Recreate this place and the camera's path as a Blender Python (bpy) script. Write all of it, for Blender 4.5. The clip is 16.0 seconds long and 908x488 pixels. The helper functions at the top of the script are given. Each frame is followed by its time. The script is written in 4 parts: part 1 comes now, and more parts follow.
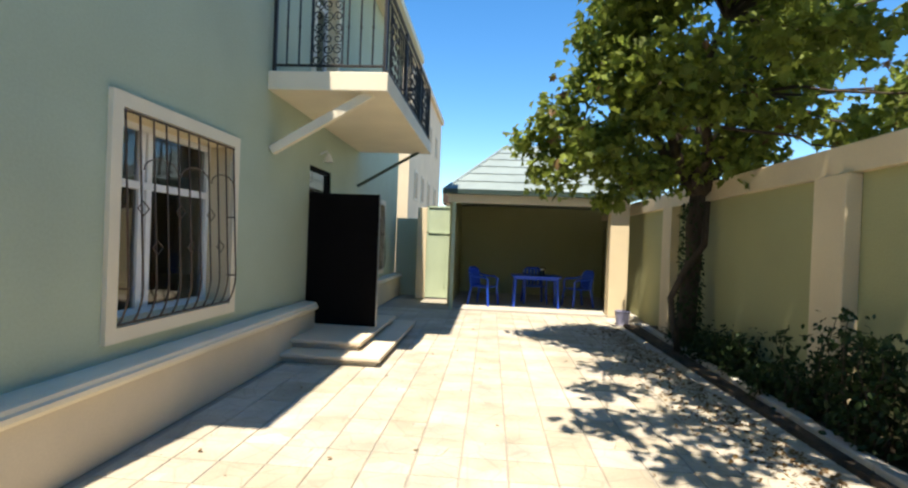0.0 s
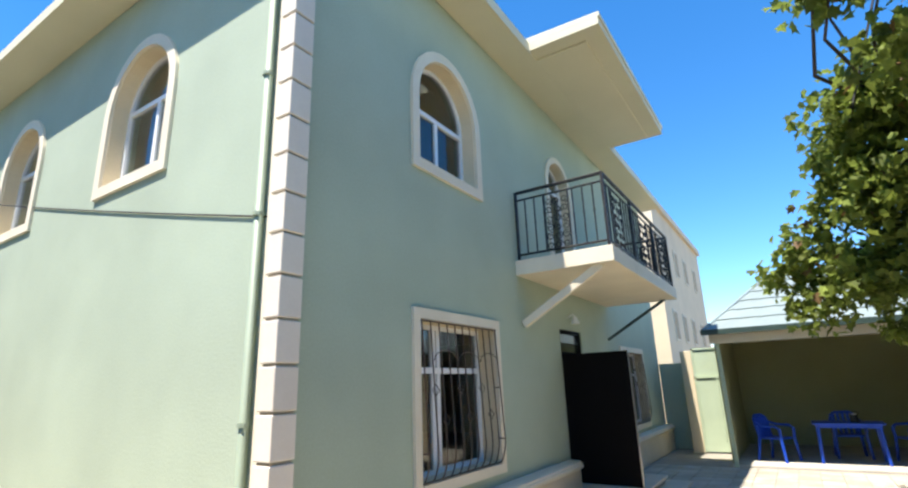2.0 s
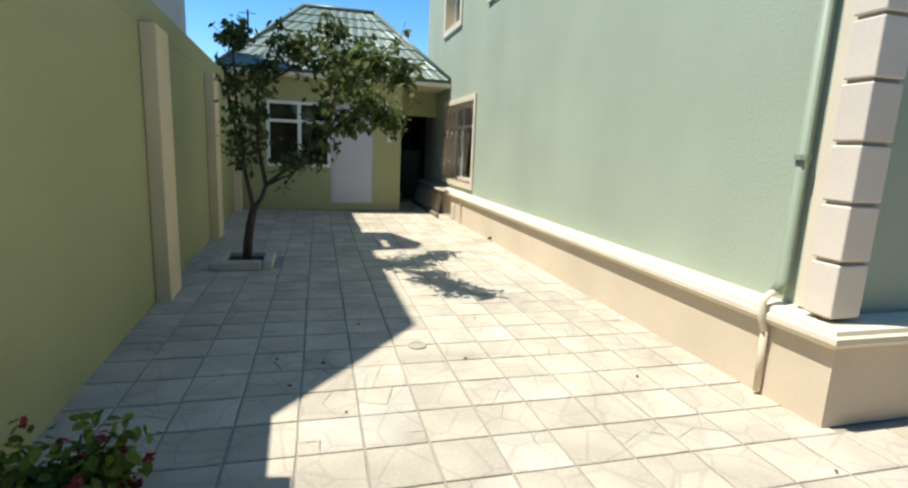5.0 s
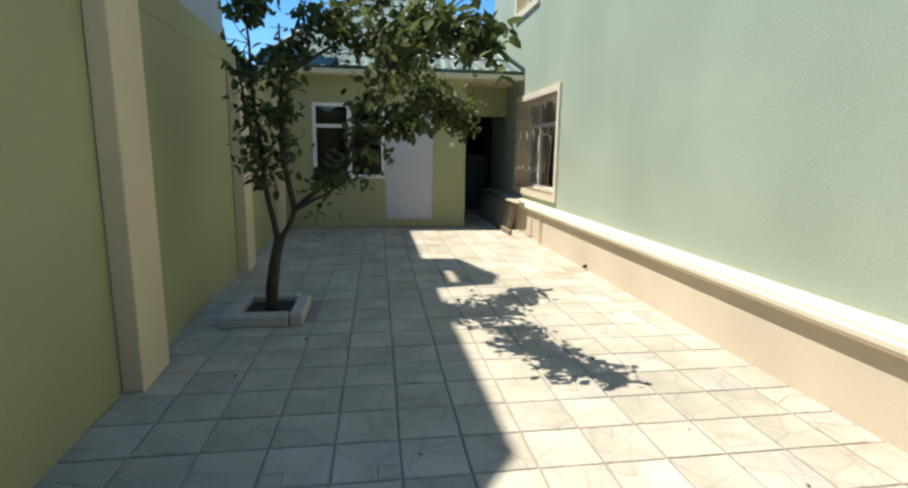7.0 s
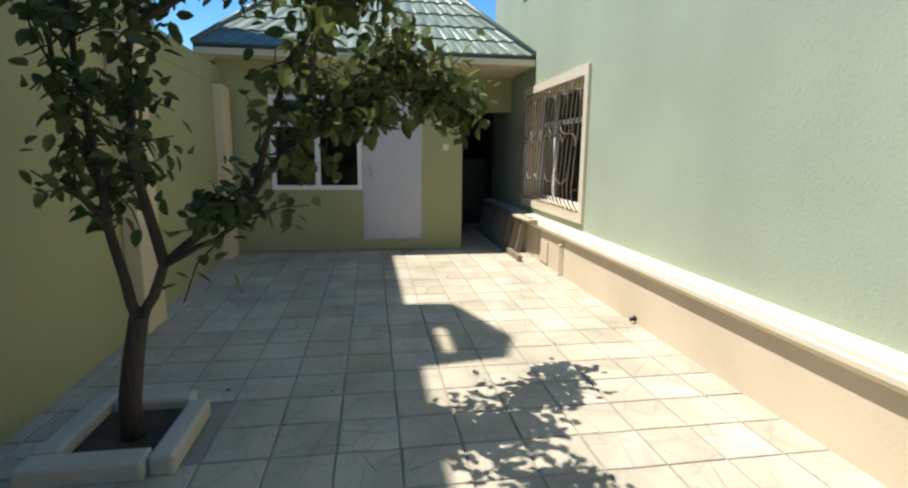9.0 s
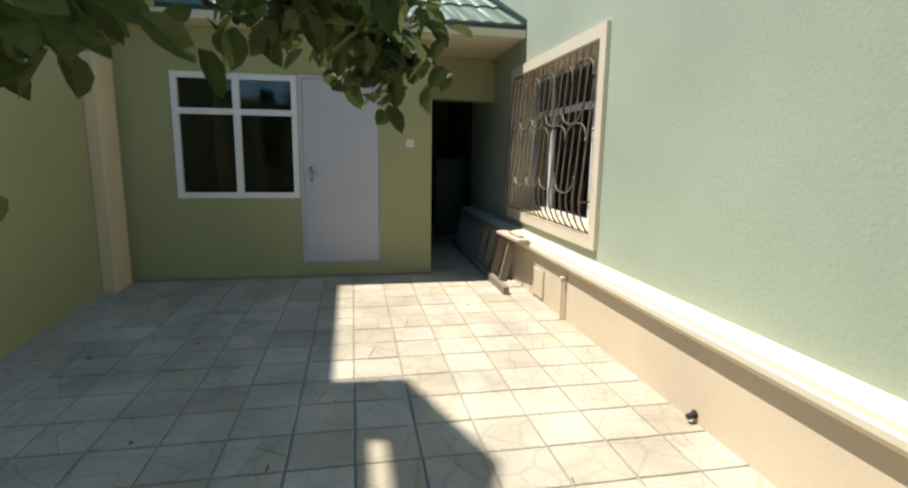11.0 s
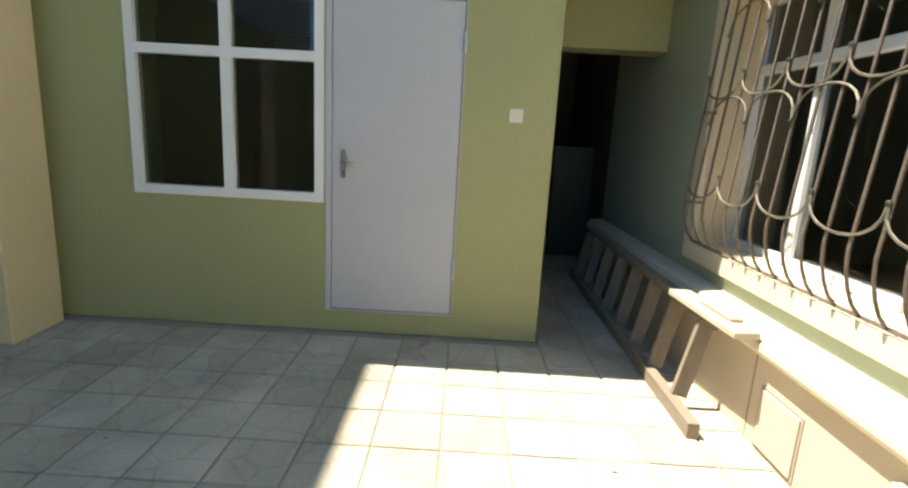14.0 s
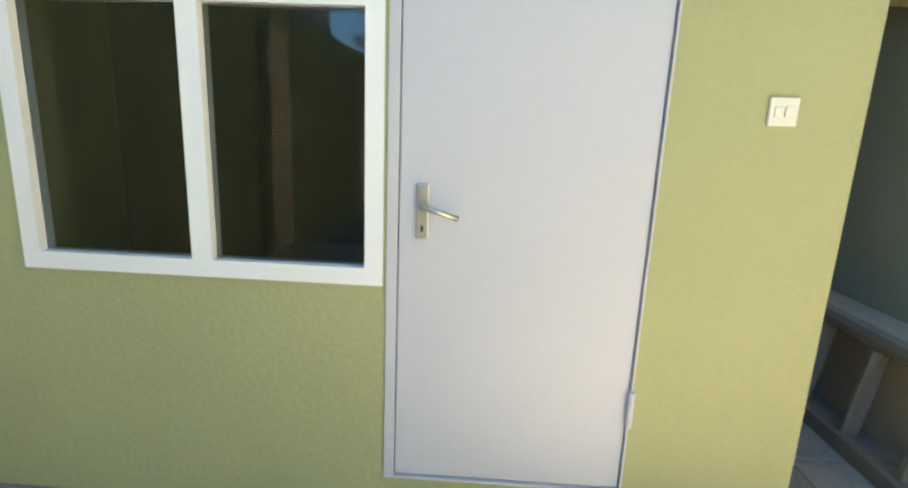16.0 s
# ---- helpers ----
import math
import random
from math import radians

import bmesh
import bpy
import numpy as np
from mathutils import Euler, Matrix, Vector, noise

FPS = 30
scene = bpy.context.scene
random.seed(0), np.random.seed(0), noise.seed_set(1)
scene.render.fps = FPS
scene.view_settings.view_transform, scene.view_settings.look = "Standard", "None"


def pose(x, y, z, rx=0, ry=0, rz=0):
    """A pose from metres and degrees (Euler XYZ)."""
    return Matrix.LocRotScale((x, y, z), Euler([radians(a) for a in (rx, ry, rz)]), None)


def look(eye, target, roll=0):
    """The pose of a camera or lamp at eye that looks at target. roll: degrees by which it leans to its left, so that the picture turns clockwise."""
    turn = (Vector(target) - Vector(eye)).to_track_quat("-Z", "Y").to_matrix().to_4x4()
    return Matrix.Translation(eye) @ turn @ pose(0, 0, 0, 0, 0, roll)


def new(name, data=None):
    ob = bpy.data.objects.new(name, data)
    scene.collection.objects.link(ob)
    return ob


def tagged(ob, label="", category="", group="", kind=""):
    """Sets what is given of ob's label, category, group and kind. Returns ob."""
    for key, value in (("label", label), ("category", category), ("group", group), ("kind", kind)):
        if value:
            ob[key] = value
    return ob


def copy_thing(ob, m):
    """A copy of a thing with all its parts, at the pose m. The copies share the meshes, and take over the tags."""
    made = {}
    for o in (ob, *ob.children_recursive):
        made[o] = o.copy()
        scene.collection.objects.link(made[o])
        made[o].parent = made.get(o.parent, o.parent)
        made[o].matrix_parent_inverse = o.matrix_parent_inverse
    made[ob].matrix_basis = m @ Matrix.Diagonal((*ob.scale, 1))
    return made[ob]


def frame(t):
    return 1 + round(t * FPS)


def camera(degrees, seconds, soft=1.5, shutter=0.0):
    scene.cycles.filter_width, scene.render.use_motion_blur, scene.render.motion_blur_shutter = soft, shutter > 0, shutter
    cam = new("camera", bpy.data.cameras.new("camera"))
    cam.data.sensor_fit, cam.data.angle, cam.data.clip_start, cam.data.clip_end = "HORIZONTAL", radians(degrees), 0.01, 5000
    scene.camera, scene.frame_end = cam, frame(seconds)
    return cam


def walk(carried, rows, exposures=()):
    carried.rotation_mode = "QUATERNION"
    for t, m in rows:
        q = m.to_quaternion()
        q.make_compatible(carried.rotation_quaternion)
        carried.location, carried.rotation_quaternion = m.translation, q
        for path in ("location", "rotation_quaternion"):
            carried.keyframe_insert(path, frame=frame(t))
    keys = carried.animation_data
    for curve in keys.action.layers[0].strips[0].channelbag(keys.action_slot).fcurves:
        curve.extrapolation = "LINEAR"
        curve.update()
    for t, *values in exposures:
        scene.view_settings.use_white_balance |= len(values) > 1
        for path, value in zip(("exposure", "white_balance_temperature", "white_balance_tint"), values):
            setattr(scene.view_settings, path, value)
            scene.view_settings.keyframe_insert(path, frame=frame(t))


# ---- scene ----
cam = camera(82.8, 16.0, soft=2.3)
PATH = [
    (0, (-0.324, 0.212, 1.452), (-0.467, 2.207, 1.44), 2.2),
    (0.5, (-0.273, 0.064, 1.47), (-0.947, 1.947, 1.487), 0.8),
    (1, (-0.16, -0.152, 1.513), (-1.04, 1.628, 1.75), -0.7),
    (1.5, (-0.035, -0.354, 1.58), (-1.01, 1.348, 1.968), -1.8),
    (2, (0.138, -0.482, 1.615), (-0.898, 1.143, 2.15), -2.0),
    (2.5, (0.264, -0.588, 1.494), (-0.917, 1.005, 1.757), -0.4),
    (3, (0.213, -0.694, 1.398), (-1.054, 0.847, 1.249), 0.5),
    (3.5, (0.153, -0.835, 1.375), (-1.33, 0.47, 1.063), 0.4),
    (4, (-0.017, -0.851, 1.369), (-1.75, 0.088, 1.029), 0.1),
    (4.5, (-0.313, -0.832, 1.372), (-2.171, -0.182, 1.019), 1.5),
    (5, (-0.721, -0.81, 1.378), (-2.621, -0.301, 1.015), 2.5),
    (7.5, (-2.869, -0.661, 1.383), (-4.817, -0.379, 1.03), 0.6),
    (8, (-3.324, -0.613, 1.395), (-5.272, -0.324, 1.046), 0.5),
    (8.5, (-3.817, -0.513, 1.406), (-5.764, -0.215, 1.06), 0.4),
    (9, (-4.267, -0.412, 1.411), (-6.213, -0.103, 1.064), 0.6),
    (9.5, (-4.741, -0.288, 1.383), (-6.677, 0.083, 1.046), 0.8),
    (10, (-5.127, -0.205, 1.385), (-7.06, 0.179, 1.043), 0.8),
    (12.5, (-7.208, 0.317, 1.324), (-9.154, 0.609, 0.969), 2.1),
    (13, (-7.605, 0.328, 1.289), (-9.565, 0.497, 0.93), 3.2),
    (13.5, (-8.035, 0.318, 1.3), (-9.997, 0.437, 0.934), 3.2),
    (14, (-8.5, 0.34, 1.352), (-10.458, 0.321, 0.943), 3.2),
    (14.5, (-8.978, 0.252, 1.437), (-10.923, 0.18, 0.976), 3.8),
    (15, (-9.382, 0.071, 1.404), (-11.329, 0.026, 0.95), 3.7),
    (15.5, (-9.797, -0.064, 1.376), (-11.748, -0.17, 0.949), 3.7),
    (16, (-10.184, -0.254, 1.406), (-12.134, -0.335, 0.972), 2.4),
]
walk(cam, [(t, look(eye, target, roll)) for t, eye, target, roll in PATH],
     [(0.0, 1.0, 7200, 11), (1.0, 0.88, 6800, 11), (2.0, 1.16, 6550, 12), (2.5, 0.78, 6500, 12), (3.0, 0.54, 6500, 12), (3.5, 0.48, 6500, 10), (4.5, 0.58, 6500, 8), (5.0, 0.62, 6500, 8), (9.0, 0.63, 6600, 9),
      (12.5, 0.6, 6700, 10), (13.0, 0.73, 6700, 10), (13.5, 1.05, 6800, 10), (14.0, 1.42, 7000, 10), (14.5, 1.76, 7150, 8), (15.0, 1.96, 7300, 4), (15.5, 1.92, 7400, 6), (16.0, 2.55, 7200, 9)])

# ---- light ----
world = bpy.data.worlds.new("sky")
scene.world = world
world.use_nodes = True
wn = world.node_tree.nodes
sky = wn.new("ShaderNodeTexSky")
sky.sky_type = "NISHITA"
sky.sun_disc = False
SUN_TRAVEL = Vector((0.06, 0.41, -1.0)).normalized()
sky.sun_elevation = math.asin(-SUN_TRAVEL.z)
sky.sun_rotation = math.atan2(-SUN_TRAVEL.x, -SUN_TRAVEL.y)
sky.air_density, sky.dust_density, sky.ozone_density = 1.0, 0.0, 4.0
deep = wn.new("ShaderNodeHueSaturation")
deep.inputs["Saturation"].default_value = 1.3
world.node_tree.links.new(sky.outputs[0], deep.inputs["Color"])
world.node_tree.links.new(deep.outputs[0], wn["Background"].inputs[0])
wn["Background"].inputs[1].default_value = 0.135
sun_data = bpy.data.lights.new("sun", "SUN")
sun_data.energy, sun_data.angle, sun_data.color = 5.0, radians(0.53), (1.0, 0.95, 0.87)
sun = new("sun", sun_data)
sun.matrix_world = Matrix.Translation((0, -5, 20)) @ SUN_TRAVEL.to_track_quat("-Z", "Y").to_matrix().to_4x4()


# ---- materials ----
def mat(name, col, rough=0.8, var=0.12, scale=3.0, fine=60.0, bump=0.15, metal=0.0, col2=None, per_object=0.0, island=0.0,
        stretch=(1, 1, 1), spec=0.4, dist=0.004):
    """A painted or mineral surface: two scales of colour variation and a fine relief."""
    m = bpy.data.materials.new(name)
    m.use_nodes = True
    n, l = m.node_tree.nodes, m.node_tree.links
    b = n["Principled BSDF"]
    b.inputs["Roughness"].default_value, b.inputs["Metallic"].default_value = rough, metal
    b.inputs["Specular IOR Level"].default_value = spec
    tc, mp = n.new("ShaderNodeTexCoord"), n.new("ShaderNodeMapping")
    l.new(tc.outputs["Object"], mp.inputs[0])
    mp.inputs["Scale"].default_value = stretch
    a, f = n.new("ShaderNodeTexNoise"), n.new("ShaderNodeTexNoise")
    for tex, s, d in ((a, scale, 4.0), (f, fine, 6.0)):
        l.new(mp.outputs[0], tex.inputs["Vector"])
        tex.inputs["Scale"].default_value, tex.inputs["Detail"].default_value = s, d
    add = n.new("ShaderNodeMath")
    add.operation = "MULTIPLY_ADD"
    l.new(f.outputs["Fac"], add.inputs[0])
    add.inputs[1].default_value = 0.45
    l.new(a.outputs["Fac"], add.inputs[2])
    ramp = n.new("ShaderNodeMapRange")
    l.new(add.outputs[0], ramp.inputs[0])
    ramp.inputs[1].default_value, ramp.inputs[2].default_value = 0.45, 1.0
    mix = n.new("ShaderNodeMix")
    mix.data_type = "RGBA"
    l.new(ramp.outputs[0], mix.inputs[0])
    dark = [c * (1 - var) for c in (col2 or col)]
    lite = [min(1, c * (1 + var * 0.6)) for c in col]
    mix.inputs[6].default_value, mix.inputs[7].default_value = (*dark, 1), (*lite, 1)
    out = mix.outputs[2]
    if per_object or island:
        rnd = n.new("ShaderNodeObjectInfo").outputs["Random"] if per_object else n.new("ShaderNodeNewGeometry").outputs["Random Per Island"]
        amt = per_object or island
        mr = n.new("ShaderNodeMapRange")
        l.new(rnd, mr.inputs[0])
        mr.inputs[3].default_value, mr.inputs[4].default_value = 1 - amt, 1 + amt
        hsv = n.new("ShaderNodeHueSaturation")
        l.new(out, hsv.inputs["Color"])
        l.new(mr.outputs[0], hsv.inputs["Value"])
        out = hsv.outputs[0]
    l.new(out, b.inputs["Base Color"])
    bp = n.new("ShaderNodeBump")
    bp.inputs["Strength"].default_value, bp.inputs["Distance"].default_value = bump, dist
    l.new(f.outputs["Fac"], bp.inputs["Height"])
    l.new(bp.outputs[0], b.inputs["Normal"])
    return m


SAGE = mat("sage_render", (0.38, 0.44, 0.335), 0.9, 0.13, 0.9, 45, 0.32, dist=0.006)
OLIVE = mat("olive_render", (0.375, 0.375, 0.195), 0.9, 0.10, 0.8, 45, 0.5, dist=0.006)
CREAM = mat("cream_paint", (0.68, 0.57, 0.38), 0.8, 0.10, 1.2, 50, 0.25)
STONE = mat("plinth_limestone", (0.64, 0.54, 0.40), 0.75, 0.12, 1.5, 70, 0.2)
TRIM = mat("trim_cream", (0.72, 0.64, 0.49), 0.75, 0.08, 2, 60, 0.2)
QUOIN = mat("quoin_cream", (0.70, 0.62, 0.52), 0.75, 0.08, 2, 60, 0.2, per_object=0.04)
GROOVE = mat("groove_mortar", (0.36, 0.32, 0.25), 0.9, 0.15, 4, 80, 0.3)
JOINT = mat("paving_joint_mortar", (0.31, 0.28, 0.23), 0.95, 0.2, 3, 60, 0.4)
SOFFIT = mat("eave_panels", (0.66, 0.60, 0.42), 0.7, 0.06, 1, 40, 0.1)
PVC = mat("white_pvc", (0.78, 0.78, 0.78), 0.35, 0.04, 3, 80, 0.03)
IRON = mat("black_iron", (0.015, 0.014, 0.014), 0.5, 0.3, 8, 90, 0.2)
RUST = mat("brown_painted_iron", (0.075, 0.05, 0.035), 0.6, 0.4, 10, 90, 0.3)
GILT = mat("gilded_iron", (0.20, 0.18, 0.13), 0.5, 0.4, 12, 90, 0.3, metal=0.3)
DARKDOOR = mat("black_door_panel", (0.005, 0.004, 0.004), 0.85, 0.2, 5, 80, 0.08, spec=0.08)
GREYDOOR = mat("grey_painted_steel", (0.50, 0.50, 0.54), 0.45, 0.05, 1.5, 30, 0.05)
BARIRON = mat("weathered_bar_iron", (0.15, 0.12, 0.09), 0.55, 0.4, 10, 90, 0.3)
CHROME = mat("worn_chrome", (0.5, 0.48, 0.44), 0.3, 0.2, 20, 90, 0.1, metal=0.9)
CONCRETE = mat("concrete", (0.46, 0.43, 0.37), 0.9, 0.18, 2.5, 60, 0.5)
ROOF = mat("green_roof_metal", (0.13, 0.185, 0.155), 0.42, 0.18, 1.5, 40, 0.08, spec=0.5)
ROOFPALE = mat("weathered_green_roof", (0.23, 0.28, 0.27), 0.55, 0.18, 1.5, 40, 0.15)
# gutter and fascia paint; also stands for shade on passage panel and far brace
GUTTER_OR_SHADE = mat("dark_green_metal_or_shade", (0.035, 0.06, 0.05), 0.45, 0.2, 5, 60, 0.1)
PIPEGREEN = mat("sage_pipe_paint", (0.28, 0.335, 0.245), 0.5, 0.1, 3, 60, 0.1)
BARK = mat("dark_bark", (0.075, 0.055, 0.04), 0.95, 0.5, 6, 40, 1.0, stretch=(1, 1, 0.25), dist=0.02)
SOIL = mat("dry_soil", (0.07, 0.052, 0.036), 1.0, 0.5, 6, 60, 1.0, dist=0.02)
WOOD = mat("weathered_grey_timber", (0.27, 0.22, 0.16), 0.85, 0.3, 4, 50, 0.5, stretch=(0.2, 1, 1))
WOODPALE = mat("sun_bleached_timber", (0.50, 0.43, 0.32), 0.85, 0.25, 4, 50, 0.5, stretch=(0.2, 1, 1))
BLUE = mat("blue_plastic", (0.01, 0.06, 0.42), 0.4, 0.08, 3, 50, 0.03)
BLACKRUBBER = mat("black_rubber", (0.02, 0.02, 0.02), 0.7, 0.2, 5, 60, 0.1)
PALEGREEN = mat("pale_green_gate_paint", (0.44, 0.52, 0.36), 0.6, 0.1, 2, 60, 0.1)
NEIGH = mat("neighbour_cream_render", (0.72, 0.60, 0.42), 0.9, 0.12, 0.7, 30, 0.3)
NEIGHGREY = mat("neighbour_grey_render", (0.50, 0.49, 0.47), 0.9, 0.12, 0.7, 30, 0.3)
CURTAIN = mat("tan_curtain", (0.45, 0.36, 0.24), 0.9, 0.15, 3, 50, 0.2)
ROOM = mat("dim_room_paint", (0.30, 0.27, 0.22), 0.9, 0.1, 1, 30, 0.1)
DIRT = mat("asphalt_ground", (0.22, 0.19, 0.15), 0.95, 0.2, 0.8, 20, 0.5)
BIN = mat("faded_bucket_plastic", (0.30, 0.30, 0.42), 0.5, 0.2, 5, 60, 0.1)
# near black in place of the deep shade inside the passage
SHADEWALL = mat("passage_shade_dark", (0.10, 0.09, 0.075), 0.95, 0.3, 3, 40, 0.5)
PLATE = mat("cream_switch_plastic", (0.72, 0.70, 0.60), 0.35, 0.05, 10, 90, 0.03)


def leaf_material(name, col, col2, amount=0.35, through_light=0.35):
    m = mat(name, col, 0.62, 0.15, 4, 60, 0.15, col2=col2, island=amount, spec=0.3)
    n, l = m.node_tree.nodes, m.node_tree.links
    b = n["Principled BSDF"]
    tr, mx = n.new("ShaderNodeBsdfTranslucent"), n.new("ShaderNodeMixShader")
    src = b.inputs["Base Color"].links[0].from_socket
    l.new(src, tr.inputs["Color"])
    mx.inputs[0].default_value = through_light
    l.new(b.outputs[0], mx.inputs[1])
    l.new(tr.outputs[0], mx.inputs[2])
    l.new(mx.outputs[0], n["Material Output"].inputs[0])
    return m


LEAF = leaf_material("fig_leaf", (0.23, 0.28, 0.05), (0.14, 0.19, 0.038), 0.45, 0.5)
LEAFDARK = leaf_material("citrus_leaf", (0.12, 0.15, 0.045), (0.06, 0.085, 0.028), 0.4, 0.42)
SHRUB = leaf_material("shrub_leaf", (0.032, 0.06, 0.016), (0.018, 0.036, 0.01), 0.35, 0.25)
DRYLEAF = leaf_material("dry_leaf", (0.22, 0.13, 0.05), (0.12, 0.07, 0.03), 0.3, 0.2)
PETAL = leaf_material("rose_petal", (0.35, 0.03, 0.05), (0.2, 0.02, 0.03), 0.3, 0.3)


def glass_material():
    m = bpy.data.materials.new("window_glass")
    m.use_nodes = True
    b = m.node_tree.nodes["Principled BSDF"]
    b.inputs["Base Color"].default_value = (0.55, 0.6, 0.58, 1)
    b.inputs["Roughness"].default_value, b.inputs["IOR"].default_value = 0.03, 1.45
    b.inputs["Transmission Weight"].default_value = 1.0
    return m


GLASS = glass_material()


def paver_material():
    """Cast concrete pavers: warm grey, blotched, with pressed riven lines."""
    m = mat("cast_paver", (0.475, 0.42, 0.325), 0.85, 0.2, 2.2, 55, 0.6, col2=(0.43, 0.385, 0.295), per_object=0.07, dist=0.006)
    n, l = m.node_tree.nodes, m.node_tree.links
    b = n["Principled BSDF"]
    geo = n.new("ShaderNodeNewGeometry")
    vor = n.new("ShaderNodeTexVoronoi")
    vor.feature = "DISTANCE_TO_EDGE"
    vor.inputs["Scale"].default_value = 4.2
    nz = n.new("ShaderNodeTexNoise")
    nz.inputs["Scale"].default_value, nz.inputs["Detail"].default_value = 0.55, 5
    l.new(geo.outputs["Position"], vor.inputs["Vector"])
    l.new(geo.outputs["Position"], nz.inputs["Vector"])
    mr = n.new("ShaderNodeMapRange")
    l.new(vor.outputs["Distance"], mr.inputs[0])
    mr.inputs[1].default_value, mr.inputs[2].default_value = 0.0, 0.045
    mr.inputs[3].default_value, mr.inputs[4].default_value = 0.86, 1.0
    mr2 = n.new("ShaderNodeMapRange")
    l.new(nz.outputs["Fac"], mr2.inputs[0])
    mr2.inputs[1].default_value, mr2.inputs[2].default_value = 0.3, 0.7
    mr2.inputs[3].default_value, mr2.inputs[4].default_value = 0.86, 1.1
    mul = n.new("ShaderNodeMath")
    mul.operation = "MULTIPLY"
    l.new(mr.outputs[0], mul.inputs[0])
    l.new(mr2.outputs[0], mul.inputs[1])
    hsv = n.new("ShaderNodeHueSaturation")
    l.new(b.inputs["Base Color"].links[0].from_socket, hsv.inputs["Color"])
    l.new(mul.outputs[0], hsv.inputs["Value"])
    l.new(hsv.outputs[0], b.inputs["Base Color"])
    isl = n.new("ShaderNodeMapRange")
    l.new(geo.outputs["Random Per Island"], isl.inputs[0])
    isl.inputs[3].default_value, isl.inputs[4].default_value = 0.9, 1.06
    tint = n.new("ShaderNodeHueSaturation")
    l.new(hsv.outputs[0], tint.inputs["Color"])
    l.new(isl.outputs[0], tint.inputs["Value"])
    warm = n.new("ShaderNodeMapRange")
    l.new(geo.outputs["Random Per Island"], warm.inputs[0])
    warm.inputs[3].default_value, warm.inputs[4].default_value = 1.12, 0.8
    l.new(warm.outputs[0], tint.inputs["Saturation"])
    l.new(tint.outputs[0], b.inputs["Base Color"])
    old = b.inputs["Normal"].links[0].from_node
    bp = n.new("ShaderNodeBump")
    bp.inputs["Strength"].default_value, bp.inputs["Distance"].default_value = 0.6, 0.008
    l.new(mr.outputs[0], bp.inputs["Height"])
    l.new(old.outputs[0], bp.inputs["Normal"])
    l.new(bp.outputs[0], b.inputs["Normal"])
    return m


PAVER = paver_material()


# ---- mesh tools ----
def mesh_of(bm, name, material, smooth=False):
    me = bpy.data.meshes.new(name)
    bm.normal_update()
    bm.to_mesh(me)
    bm.free()
    me.materials.append(material)
    if smooth:
        for p in me.polygons:
            p.use_smooth = True
    return me


def part(name, bm, material, parent=None, label="", smooth=False):
    ob = new(name, mesh_of(bm, name, material, smooth))
    ob.parent = parent
    if label:
        ob["label"] = label
    return ob


def thing(name, m, label, category, group="", kind=""):
    ob = new(name)
    ob.matrix_basis = m
    return tagged(ob, label, category, group, kind)


def box(bm, x0, x1, y0, y1, z0, z1, bevel=0.0):
    r = bmesh.ops.create_cube(bm, size=1.0)
    for v in r["verts"]:
        v.co = Vector(((x0 + x1) / 2 + v.co.x * (x1 - x0), (y0 + y1) / 2 + v.co.y * (y1 - y0), (z0 + z1) / 2 + v.co.z * (z1 - z0)))
    if bevel:
        es = list({e for v in r["verts"] for e in v.link_edges})
        bmesh.ops.bevel(bm, geom=es, offset=bevel, segments=2, affect="EDGES", profile=0.5)
    return bm


def boxes(*rows, bevel=0.0):
    bm = bmesh.new()
    for r in rows:
        box(bm, *r, bevel=bevel)
    return bm


def tube(bm, pts, r, n=6, r2=None, cap=True):
    """A round bar along points, tapering from r to r2."""
    pts = [Vector(p) for p in pts]
    rings, prev = [], None
    for i, p in enumerate(pts):
        d = (pts[min(i + 1, len(pts) - 1)] - pts[max(i - 1, 0)])
        d = d.normalized() if d.length > 1e-9 else Vector((0, 0, 1))
        if prev is None:
            u = d.orthogonal().normalized()
        else:
            u = (prev - d * prev.dot(d))
            u = u.normalized() if u.length > 1e-6 else d.orthogonal().normalized()
        prev = u
        w = d.cross(u)
        k = r if r2 is None else r + (r2 - r) * i / max(1, len(pts) - 1)
        rings.append([bm.verts.new(p + (u * math.cos(a) + w * math.sin(a)) * k) for a in [2 * math.pi * j / n for j in range(n)]])
    for a, b in zip(rings, rings[1:]):
        for j in range(n):
            bm.faces.new((a[j], a[(j + 1) % n], b[(j + 1) % n], b[j]))
    if cap:
        bm.faces.new(rings[0][::-1])
        bm.faces.new(rings[-1])
    return bm


def tubes(paths, r, n=6):
    bm = bmesh.new()
    for p in paths:
        tube(bm, p, r, n)
    return bm


def slab(outline, holes, y0, y1):
    """A flat wall in local x and z, from depth y0 to y1, with openings right through it."""
    bm = bmesh.new()
    edges = []
    for loop in (outline, *holes):
        vs = [bm.verts.new((x, y0, z)) for x, z in loop]
        edges += [bm.edges.new((vs[i], vs[(i + 1) % len(vs)])) for i in range(len(vs))]
    bmesh.ops.triangle_fill(bm, use_beauty=True, use_dissolve=False, edges=edges)
    r = bmesh.ops.extrude_face_region(bm, geom=list(bm.faces))
    bmesh.ops.translate(bm, vec=(0, y1 - y0, 0), verts=[g for g in r["geom"] if isinstance(g, bmesh.types.BMVert)])
    bmesh.ops.recalc_face_normals(bm, faces=list(bm.faces))
    return bm


